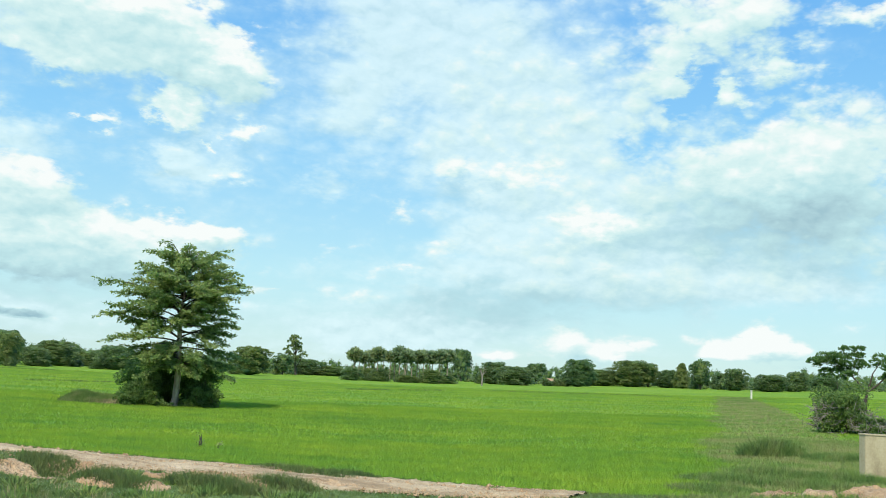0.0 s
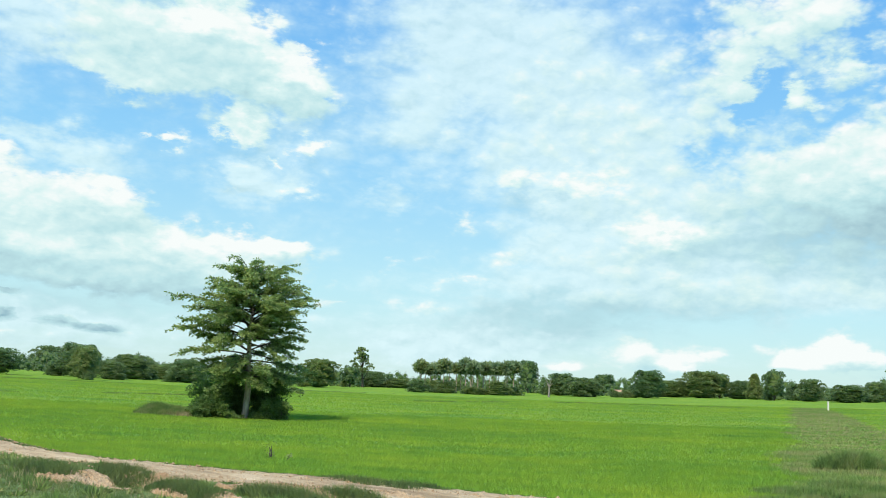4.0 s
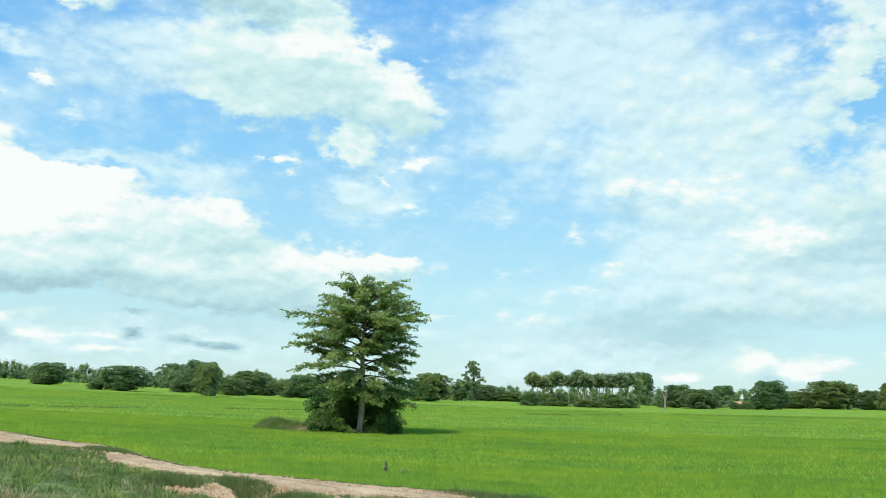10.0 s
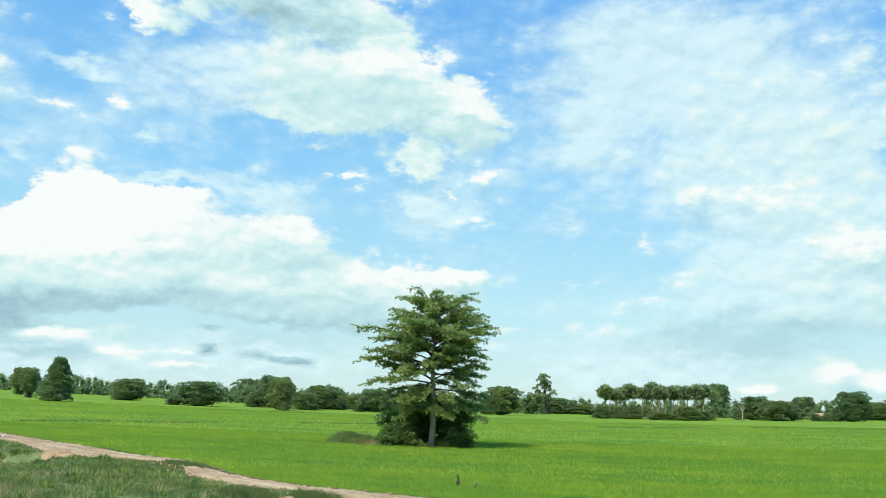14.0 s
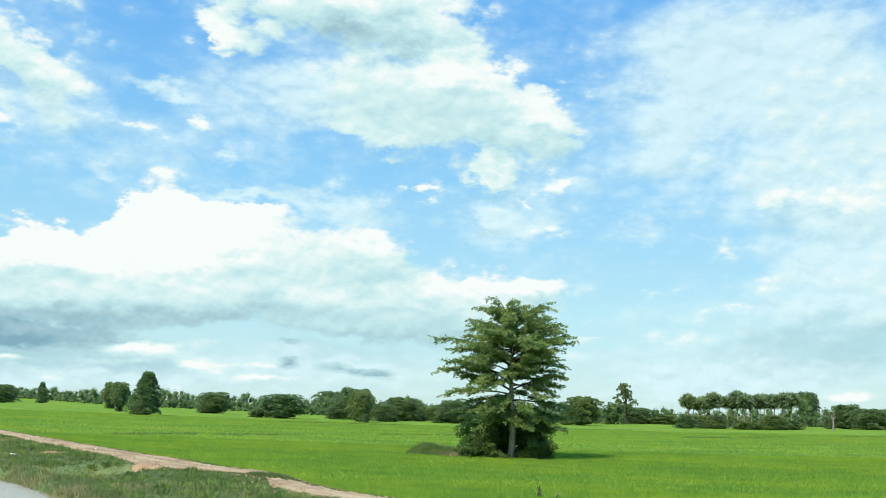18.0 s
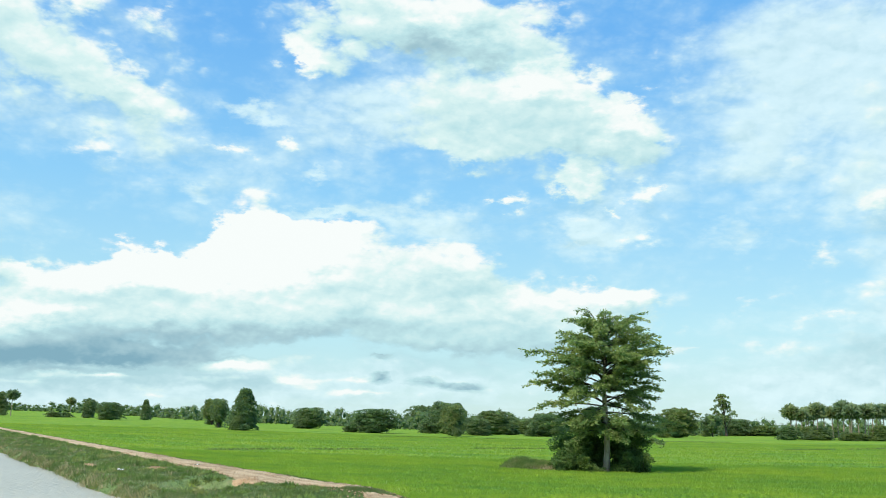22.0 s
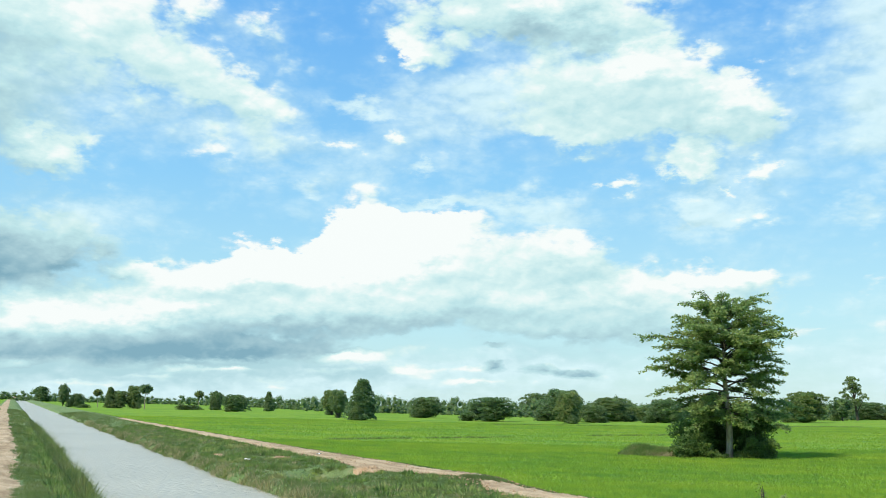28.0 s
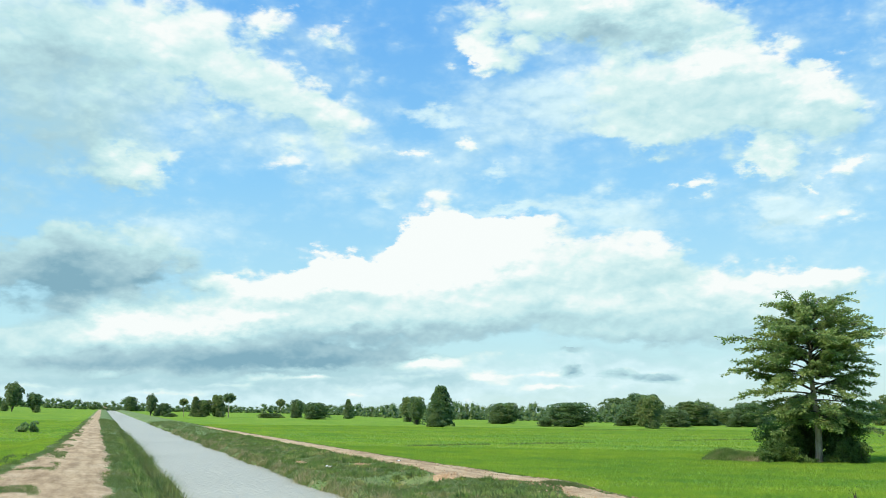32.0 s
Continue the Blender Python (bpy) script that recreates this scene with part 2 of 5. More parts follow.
puff("veil", 43.9, 16.3, 6.6, 2.1, 0.5, -2)
puff("white", 48.3, 15.7, 2.5, 0.8, 0.6, -3)
puff("white", 40.2, 16.3, 1.7, 0.6, 0.8, -1)
puff("veil", 38.4, 18.8, 2.6, 0.6, 0.6, -0)
puff("white", 37.1, 16.9, 0.9, 0.5, 0.6, 0)
puff("white", 38.4, 13.6, 2.1, 0.9, 0.6, -15)
puff("veil", 42.4, 13.5, 1.5, 0.7, 0.5, -1)
puff("veil", 34.7, 15.0, 1.8, 0.6, 0.6, 13)
puff("veil", 33.6, 12.9, 3.3, 0.6, 0.7, 1)
puff("veil", 28.3, 12.9, 6.4, 1.2, 0.7, 2)
puff("veil", 25.4, 11.6, 4.2, 1.4, 0.5, 2)
puff("veil", 15.5, 11.8, 4.1, 0.9, 0.7, 11)
puff("white", 13.8, 11.5, 1.3, 0.7, 0.8, 5)
puff("white", 24.1, 19.8, 7.1, 3.6, 1.2, 4)
puff("white", 17.2, 19.8, 5.3, 2.6, 0.9, 22)
puff("white", 19.8, 21.4, 4.4, 2.2, 1, 6)
puff("white", 18.7, 18.3, 6.3, 3.3, 1.1, 6)
puff("white", 13.8, 18.0, 3.8, 2.6, 1.1, 29)
puff("white", 24.6, 17.1, 3.9, 1.5, 0.7, 4)
puff("veil", 28.8, 19.0, 4.7, 2.4, 0.6, 3)
puff("white", 16.8, 15.7, 2.1, 1.2, 0.95, 6)
puff("white", 20.6, 14.2, 2.1, 1.0, 0.5, 4)
puff("white", 13.0, 14.2, 1.3, 1.0, 1, 6)
puff("white", 15.5, 13.6, 0.7, 0.4, 0.8, 5)
puff("white", 28.7, 24.5, 8.1, 2.3, 1, 3)
puff("white", 34.6, 22.9, 3.4, 1.8, 1, 1)
puff("white", 23.2, 24.4, 6.1, 2.3, 0.8, 6)
puff("dark", 26.5, 24.0, 6.9, 1.9, 0.3, 4)
puff("dark", 22.4, 18.9, 6.9, 2.4, 0.16, 5)
puff("bright", 36.1, 22.6, 1.9, 1.4, 0.2, 1)
puff("bright", 20.5, 21.5, 3.8, 1.6, 0.2, 6)
puff("bright", 13.8, 18.0, 2.8, 1.9, 0.15, 7)
puff("veil", 25.0, 21.5, 16.0, 6.5, 0.55, 4)
puff("veil", 38.0, 15.0, 12.0, 6.0, 0.35, 0)
puff("veil", 14.0, 14.5, 10.0, 6.0, 0.40, 4)
puff("white", 27.0, 25.2, 12.0, 2.6, 0.9, 4)
puff("dark", 28.0, 25.0, 10.0, 2.4, 0.22, 4)
puff("white", 18.0, 15.0, 1.5, 0.8, 0.9, 12)
puff("white", 21.6, 14.0, 1.5, 0.6, 0.7, 6)
puff("white", 38.5, 3.4, 2.2, 0.6, 0.9, 0)
puff("bright", 38.5, 3.5, 1.8, 0.5, 0.3, 0)
puff("dark", 29.7, 2.8, 0.8, 0.30, 0.5, 0)
puff("dark", 27.1, 2.6, 1.3, 0.32, 0.5, 1)
puff("dark", 24.7, 2.35, 1.8, 0.36, 0.5, 1)
puff("dark", 58.6, 9.2, 7.5, 2.6, 0.1, -4)
puff("white", 58.6, 9.2, 8.0, 2.6, 0.5, -4)
# low ranks of small clouds over the horizon
_low = random.Random(77)
for _i in range(16):
    puff("white", 30.0 + 2.3 * _i + _low.uniform(-0.8, 0.8), _low.uniform(1.1, 2.5), _low.uniform(0.9, 2.0), _low.uniform(0.18, 0.32), 0.9, 0)

FINE = wnoise(GRAIN, 17.0, 7.0, 0.56).outputs["Fac"]
LIT = wnoise(wvec("ADD", GRAIN, (-0.006, 0.0, 0.018)), 17.0, 3.0, 0.5).outputs["Fac"]


def wbillow(vec, scale, detail):
    """Round heaped lumps: high in the lumps, low in the creases."""
    n = WT.nodes.new("ShaderNodeTexVoronoi")
    n.feature, n.normalize = "SMOOTH_F1", False
    n.inputs["Scale"].default_value, n.inputs["Detail"].default_value, n.inputs["Roughness"].default_value = scale, detail, 0.55
    n.inputs["Smoothness"].default_value = 0.35
    wire(vec, n.inputs["Vector"])
    return wmath("SUBTRACT", 0.86, n.outputs["Distance"])


_warp = wvec("ADD", wvec("MULTIPLY", DIRECTION, (1.0, 1.0, 1.5)), wvec("MULTIPLY", wnoise(GRAIN, 30.0, 3.0).outputs["Color"], (0.020, 0.020, 0.020)))
HEAP = wbillow(_warp, 26.0, 3.0)
HEAP_LIT = wbillow(wvec("ADD", _warp, (-0.004, 0.0, 0.012)), 26.0, 3.0)
WISP = wnoise(SHEET, 2.6, 6.0, 0.62, 0.6).outputs["Fac"]
N0 = wmath("SUBTRACT", FINE, 0.5)
BODY = wramp(wmath("ADD", SUMS["white"], wmath("ADD", wmath("MULTIPLY", N0, 0.55), wmath("MULTIPLY", HEAP, 0.55))), 0.06, 0.62)
wire(wramp(SUMS["bright"], 0.0, 0.22, 0.64, 0.26), BODY.node.inputs["From Max"])
_v = wmath("ADD", SUMS["veil"], wmath("ADD", wmath("MULTIPLY", wmath("SUBTRACT", WISP, 0.45), 0.9), wmath("ADD", wmath("MULTIPLY", N0, 0.4), wmath("MULTIPLY", HEAP, 0.30))))
VEIL = wramp(_v, -0.10, 0.80, 0.0, 0.88)
RELIEF = wmath("ADD", wmath("MULTIPLY", wmath("SUBTRACT", FINE, LIT), 0.6), wmath("ADD", wmath("MULTIPLY", wmath("SUBTRACT", HEAP, HEAP_LIT), 0.35), wmath("MULTIPLY", HEAP, 0.10)))
_t = wmath("SUBTRACT", SUMS["white"], SUMS["tops"])
TONE = wmath("ADD", wmath("ADD", 0.76, wmath("MULTIPLY", _t, 0.30)), wmath("MULTIPLY", RELIEF, 0.55))
TONE = wmath("ADD", TONE, wmath("SUBTRACT", SUMS["bright"], wmath("MULTIPLY", wmath("ADD", SUMS["dark"], wmath("MULTIPLY", wmath("MULTIPLY", SUMS["dark"], N0), 0.8)), 0.74)))


def tone_ramp(fac, stops):
    r = WT.nodes.new("ShaderNodeValToRGB")
    els = r.color_ramp.elements
    while len(els) < len(stops):
        els.new(0.5)
    for e, (q, c) in zip(els, stops):
        e.position, e.color = q, (*c, 1)
    wire(fac, r.inputs[0])
    return r.outputs[0]


sky = WT.nodes.new("ShaderNodeTexSky")
sky.sky_type = "NISHITA"
sky.sun_disc = False
sky.sun_elevation, sky.sun_rotation = radians(SUN_EL), radians(-SUN_AZ)
sky.air_density, sky.dust_density, sky.ozone_density = 1.2, 0.3, 1.0
_blue = WT.nodes.new("ShaderNodeVectorMath")
_blue.operation = "SCALE"
wire(sky.outputs[0], _blue.inputs[0])
_blue.inputs["Scale"].default_value = 0.14
HAZE = tone_ramp(wramp(EL, 0.0, 24.0, smooth=False), [(0.0, (0.52, 0.79, 0.82)), (0.25, (0.46, 0.81, 0.93)), (0.6, (0.27, 0.66, 1.0)), (1.0, (0.15, 0.49, 0.97))])
CLEAR = wmix(0.82, _blue.outputs[0], HAZE)
CLOUD = tone_ramp(TONE, [(0.0, (0.23, 0.43, 0.53)), (0.3, (0.40, 0.61, 0.675)), (0.55, (0.525, 0.785, 0.82)), (0.78, (0.70, 0.905, 0.90)), (0.97, (0.935, 0.985, 0.97))])
THIN = wmix(wramp(TONE, 0.3, 0.9), (0.43, 0.675, 0.74), (0.74, 0.955, 1.0))
_bg = WT.nodes.new("ShaderNodeBackground")
wire(wmix(BODY, wmix(VEIL, CLEAR, THIN), CLOUD), _bg.inputs["Color"])
_bg.inputs["Strength"].default_value = 1.0
wire(_bg.outputs[0], WT.nodes.new("ShaderNodeOutputWorld").inputs["Surface"])

# ---- materials ----
def material(name):
    m = bpy.data.materials.new(name)
    m.use_nodes = True
    nt = m.node_tree
    return m, nt, nt.nodes["Principled BSDF"]


def mnoise(nt, scale, detail=4.0, rough=0.55, stretch=None, object_space=False, turn=0.0):
    tc = nt.nodes.new("ShaderNodeTexCoord") if object_space else nt.nodes.new("ShaderNodeNewGeometry")
    out = tc.outputs["Object"] if object_space else tc.outputs["Position"]
    if stretch:
        mp = nt.nodes.new("ShaderNodeMapping")
        mp.inputs["Scale"].default_value = stretch
        mp.inputs["Rotation"].default_value = (0, 0, radians(turn))
        if turn > 0:                      # first axis laid along that heading
            mp.vector_type = "TEXTURE"
            mp.inputs["Scale"].default_value = tuple(1 / v for v in stretch)
            mp.inputs["Rotation"].default_value = (0, 0, radians(90 + turn))
        nt.links.new(out, mp.inputs[0])
        out = mp.outputs[0]
    n = nt.nodes.new("ShaderNodeTexNoise")
    n.inputs["Scale"].default_value, n.inputs["Detail"].default_value, n.inputs["Roughness"].default_value = scale, detail, rough
    nt.links.new(out, n.inputs["Vector"])
    return n.outputs["Fac"]


def ramp(nt, fac, stops):
    r = nt.nodes.new("ShaderNodeValToRGB")
    els = r.color_ramp.elements
    while len(els) < len(stops):
        els.new(0.5)
    for e, (p, c) in zip(els, stops):
        e.position, e.color = p, (*c, 1)
    nt.links.new(fac, r.inputs[0])
    return r.outputs[0]


def mix(nt, fac, a, b, blend="MIX"):
    n = nt.nodes.new("ShaderNodeMix")
    n.data_type, n.blend_type = "RGBA", blend
    for i, v in ((0, fac), (6, a), (7, b)):
        if isinstance(v, float):
            n.inputs[i].default_value = v
        elif isinstance(v, tuple):
            n.inputs[i].default_value = (*v, 1)
        else:
            nt.links.new(v, n.inputs[i])
    return n.outputs[2]


def bump(nt, bsdf, fac, strength, distance):
    b = nt.nodes.new("ShaderNodeBump")
    b.inputs["Strength"].default_value, b.inputs["Distance"].default_value = strength, distance
    nt.links.new(fac, b.inputs["Height"])
    nt.links.new(b.outputs[0], bsdf.inputs["Normal"])


def rice_colour(nt, gain=1.0):
    """Young rice: yellow-green, with darker and lusher drifts."""
    big = mnoise(nt, 0.075, 6.0, 0.68, (0.8, 1.2, 1.0))
    mid = mnoise(nt, 0.55, 5.0, 0.68, (0.8, 1.2, 1.0))
    a = ramp(nt, big, [(0.36, RICE_DARK), (0.48, RICE_MID), (0.60, RICE_LIGHT)])
    b = ramp(nt, mid, [(0.34, RICE_DARK), (0.5, RICE_MID), (0.66, RICE_LIGHT)])
    return mix(nt, 1.0, mix(nt, 0.45, a, b), (gain, gain * 0.97, gain), "MULTIPLY")


RICE_DARK, RICE_MID, RICE_LIGHT = (0.100, 0.240, 0.034), (0.165, 0.310, 0.030), (0.255, 0.370, 0.032)


def leafy(name, colour_of, through=0.35, gloss=0.45, soft=0.0):
    """Leaves and blades: matt to satin, letting some light through."""
    m, nt, bsdf = material(name)
    col = colour_of(nt)
    nt.links.new(col, bsdf.inputs["Base Color"])
    bsdf.inputs["Roughness"].default_value = gloss
    bsdf.inputs["Specular IOR Level"].default_value = 0.25
    if soft:
        g = nt.nodes.new("ShaderNodeNewGeometry")
        vm = nt.nodes.new("ShaderNodeVectorMath")
        vm.operation = "MULTIPLY_ADD"
        nt.links.new(g.outputs["Normal"], vm.inputs[0])
        vm.inputs[1].default_value, vm.inputs[2].default_value = (1 - soft,) * 3, (0, 0, soft)
        nn = nt.nodes.new("ShaderNodeVectorMath")
        nn.operation = "NORMALIZE"
        nt.links.new(vm.outputs[0], nn.inputs[0])
        nt.links.new(nn.outputs[0], bsdf.inputs["Normal"])
    tr = nt.nodes.new("ShaderNodeBsdfTranslucent")
    nt.links.new(mix(nt, 0.5, col, mix(nt, 1.0, col, (1.25, 1.2, 0.5), "MULTIPLY")), tr.inputs["Color"])
    mx = nt.nodes.new("ShaderNodeMixShader")
    mx.inputs[0].default_value = through
    nt.links.new(bsdf.outputs[0], mx.inputs[1])
    nt.links.new(tr.outputs[0], mx.inputs[2])
    nt.links.new(mx.outputs[0], nt.nodes["Material Output"].inputs["Surface"])
    return m


def island(nt, stops):
    g = nt.nodes.new("ShaderNodeNewGeometry")
    return ramp(nt, g.outputs["Random Per Island"], stops)


def foliage(name, dark, mid, light, patch=0.6):
    def colour(nt):
        a = island(nt, [(0.0, dark), (0.55, mid), (1.0, light)])
        b = ramp(nt, mnoise(nt, patch, 3.0), [(0.3, dark), (0.5, mid), (0.72, light)])
        info = nt.nodes.new("ShaderNodeObjectInfo")
        tint = ramp(nt, info.outputs["Random"], [(0.0, (0.8, 0.92, 0.9)), (0.5, (1.0, 1.0, 1.0)), (1.0, (1.15, 1.05, 0.8))])
        return mix(nt, 1.0, mix(nt, 0.5, a, b), tint, "MULTIPLY")
    return leafy(name, colour, 0.45, 0.5, 0.42)


def soil(name, a, b, c, rough=0.95, worn=False):
    m, nt, bsdf = material(name)
    big = mnoise(nt, 0.5, 5.0, 0.6)
    fine = mnoise(nt, 7.0, 6.0, 0.65)
    col = mix(nt, 0.45, ramp(nt, big, [(0.3, a), (0.5, b), (0.7, c)]), ramp(nt, fine, [(0.3, a), (0.5, b), (0.7, c)]))
    if worn:
        streak = mnoise(nt, 1.1, 4.0, 0.6, (0.22, 1.6, 1.0), False, CANAL_AZ)
        col = mix(nt, 1.0, col, ramp(nt, streak, [(0.34, (0.66, 0.62, 0.56)), (0.52, (0.98, 0.97, 0.95)), (0.7, (1.12, 1.13, 1.14))]), "MULTIPLY")
    nt.links.new(col, bsdf.inputs["Base Color"])
    bsdf.inputs["Roughness"].default_value = rough
    bump(nt, bsdf, fine, 1.0, 0.10)
    return m


def bark(name, a, b):
    m, nt, bsdf = material(name)
    n = mnoise(nt, 5.0, 6.0, 0.65, (1.0, 1.0, 0.3))
    nt.links.new(ramp(nt, n, [(0.3, a), (0.68, b)]), bsdf.inputs["Base Color"])
    bsdf.inputs["Roughness"].default_value = 0.9
    bump(nt, bsdf, n, 0.8, 0.03)
    return m


def field_material():
    m, nt, bsdf = material("rice_field")
    col = rice_colour(nt, 1.12)
    fine = mnoise(nt, 2.2, 5.0, 0.7)
    nt.links.new(mix(nt, 0.6, col, mix(nt, 1.0, col, ramp(nt, fine, [(0.3, (0.5, 0.55, 0.6)), (0.7, (1.1, 1.05, 1.0))]), "MULTIPLY")), bsdf.inputs["Base Color"])
    bsdf.inputs["Roughness"].default_value = 0.9
    bsdf.inputs["Specular IOR Level"].default_value = 0.1
    bump(nt, bsdf, fine, 0.9, 0.25)
    return m


def rough_grass_colour(nt, gain=1.0):
    big = mnoise(nt, 0.22, 4.0, 0.6)
    fine = mnoise(nt, 1.8, 4.0, 0.65)
    a = ramp(nt, big, [(0.3, (0.095, 0.165, 0.050)), (0.5, (0.150, 0.230, 0.066)), (0.66, (0.25, 0.26, 0.115))])
    b = ramp(nt, fine, [(0.3, (0.085, 0.15, 0.045)), (0.55, (0.155, 0.245, 0.070)), (0.72, (0.29, 0.27, 0.13))])
    return mix(nt, 1.0, mix(nt, 0.5, a, b), (gain, gain, gain), "MULTIPLY")


def verge_material():
    m, nt, bsdf = material("verge_grass")
    nt.links.new(rough_grass_colour(nt), bsdf.inputs["Base Color"])
    bsdf.inputs["Roughness"].default_value = 0.95
    bump(nt, bsdf, mnoise(nt, 3.0, 5.0, 0.7), 0.9, 0.2)
    return m


def water_material():
    m, nt, bsdf = material("canal_water")
    big = mnoise(nt, 0.12, 3.0)
    nt.links.new(ramp(nt, big, [(0.35, (0.40, 0.385, 0.30)), (0.65, (0.46, 0.44, 0.345))]), bsdf.inputs["Base Color"])
    bsdf.inputs["Roughness"].default_value = 0.3
    bsdf.inputs["IOR"].default_value = 1.33
    rip = mnoise(nt, 2.4, 4.0, 0.55, (0.45, 2.0, 1.0), False, -CANAL_AZ)
    bump(nt, bsdf, rip, 0.9, 0.24)
    return m


CANAL_AZ = 58.2
RICE = leafy("rice_blades", lambda nt: rice_colour(nt, 1.85), 0.42, 0.7, 0.93)
ROUGH = leafy("verge_blades", lambda nt: rough_grass_colour(nt, 1.12), 0.4, 0.6, 0.85)
FIELD, VERGE, WATER = field_material(), verge_material(), water_material()
DIRT = soil("laterite_dirt", (0.31, 0.205, 0.105), (0.50, 0.365, 0.215), (0.66, 0.53, 0.35), worn=True)
RAW = soil("eroded_soil", (0.26, 0.15, 0.09), (0.42, 0.26, 0.17), (0.55, 0.38, 0.26))
BARK = bark("grey_bark", (0.17, 0.13, 0.09), (0.46, 0.39, 0.29))
DARK_BARK = bark("dark_bark", (0.03, 0.025, 0.02), (0.11, 0.09, 0.07))
DEAD_WOOD = bark("dead_wood", (0.16, 0.13, 0.11), (0.38, 0.34, 0.31))
LEAF_HERO = foliage("tree_leaves", (0.115, 0.205, 0.085), (0.205, 0.325, 0.120), (0.44, 0.51, 0.22))
# thicket leaves; the same darker tone also paints shade inside far crowns
LEAF_THICKET_AND_SHADE = foliage("thicket_and_shade_leaves", (0.060, 0.125, 0.038), (0.120, 0.215, 0.058), (0.225, 0.320, 0.090))
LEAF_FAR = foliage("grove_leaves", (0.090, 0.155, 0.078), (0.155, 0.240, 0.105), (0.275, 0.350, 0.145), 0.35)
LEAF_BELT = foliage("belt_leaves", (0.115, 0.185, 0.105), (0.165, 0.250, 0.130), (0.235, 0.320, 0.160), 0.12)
LEAF_PALM = foliage("palm_leaves", (0.12, 0.19, 0.10), (0.20, 0.285, 0.145), (0.31, 0.385, 0.20), 0.4)


# ---- lie of the land ----
CANAL_AZ = 58.2
UX, UY = -math.sin(radians(CANAL_AZ)), math.cos(radians(CANAL_AZ))     # along the canal
NX, NY = UY, -UX                                                       # across it, towards the field


def smooth(a, b, v):
    v = np.clip((np.asarray(v, float) - a) / (b - a), 0, 1)
    return v * v * (3 - 2 * v)


def lift(x, y):
    """The plain rises very slightly away from the road on all sides."""
    x, y = np.asarray(x, float), np.asarray(y, float)
    az = np.degrees(np.arctan2(-x, y))
    rise = np.minimum(0.10 + 0.00045543 * (az - 19.9) ** 2, 1.1) - 0.2 * smooth(40, 58, az)
    back = smooth(75, 130, np.abs(az - 19.9))
    rise = rise * (1 - back) + 0.3 * back
    r = np.hypot(x, y)
    return r * np.tan(np.radians(rise)) * smooth(2, 22, r)


PATH_S = [-40, 2, 5, 8, 9.5, 11, 15, 19.2, 21, 22, 24.5, 25.5, 26.5, 29.5, 32, 34, 36, 37, 38.5, 40, 43, 46, 50, 60, 70, 100, 160, 400]
PATH_LOW = [33, 28.6, 25.0, 22.8, 22, 20.6, 18.6, 18.3, 17.4, 16.8, 17.3, 18.1, 17.1, 16.6, 16.9, 17.7, 18.9, 19.2, 18.2, 16.9, 15.7, 16.1, 16.6, 16.2, 16.3, 16.2, 16.0, 15.6]
PATH_HIGH = [35, 29.6, 26.0, 23.9, 23.2, 22.6, 22.0, 21.3, 20.7, 20.3, 19.5, 19.1, 18.6, 18.3, 18.6, 19.0, 19.5, 19.8, 19.9, 19.6, 19.4, 19.5, 18.9, 18.5, 18.2, 17.8, 17.0, 16.5]


def path_low(s):
    return np.interp(s, PATH_S, PATH_LOW)


def path_high(s):
    return np.interp(s, PATH_S, PATH_HIGH)


def far_track_at(s):
    return (path_low(s) + path_high(s)) / 2


def wob(s, k, seed):
    s = np.asarray(s, float)
    return np.sin(s * k + seed) * 0.5 + np.sin(s * k * 2.3 + seed * 1.7) * 0.3 + np.sin(s * k * 5.1 + seed * 2.9) * 0.2


ROAD_S = [-30, 30, 45, 53, 68, 107, 210, 700]
ROAD_MID = [-2.1, -2.05, -1.75, -1.55, -1.3, -1.2, -1.5, -1.5]
ROAD_HALF = [2.6, 2.55, 2.25, 2.1, 1.7, 1.4, 1.05, 1.0]


def road_at(s):
    return np.interp(s, ROAD_S, ROAD_MID) + 0.12 * wob(s, 0.08, 2)


def road_half(s):
    return np.interp(s, ROAD_S, ROAD_HALF)


def verge_at(s):
    """Where the rice begins beside the cart track."""
    return road_at(s) - road_half(s) - 0.6 + 0.25 * wob(s, 0.5, 6)


def section(s, o):
    """Height of bank, canal and field at s metres along and o metres across."""
    s, o = np.asarray(s, float), np.asarray(o, float)
    e1 = 0.25 * wob(s, 0.31, 1.0)
    e2 = 0.35 * wob(s, 0.27, 4.0)
    z = np.full(np.broadcast(s, o).shape, -0.4)
    z = z + 0.4 * smooth(-6.2, -4.4, o)
    z = z - 0.3 * smooth(0.9, 2.6 + e1, o) - 1.3 * smooth(2.5 + e1, 3.9 + e1, o)
    z = z + 1.25 * smooth(9.3 + e2, 11.1 + e2, o) + 0.35 * smooth(10.9, path_low(s), o)
    z = z - 0.40 * smooth(path_high(s) + 0.1, path_high(s) + 1.5, o)
    # where the bank has slipped
    z = z - 0.75 * (1 - smooth(0.45, 1.1, np.hypot((s - 42.4) / 2.4, (o - 13.6) / 2.2)))
    z = z - 0.35 * (1 - smooth(0.4, 1.1, np.hypot((s - 22.0) / 1.6, (o - 15.9) / 1.2)))
    return z


def land(x, y):
    x, y = np.asarray(x, float), np.asarray(y, float)
    s, o = x * UX + y * UY, x * NX + y * NY
    return section(s, o) + lift(x, y)


def spot(az, r, sink=0.0):
    a = radians(az)
    x, y = -r * math.sin(a), r * math.cos(a)
    return Vector((x, y, float(land(x, y)) - sink))


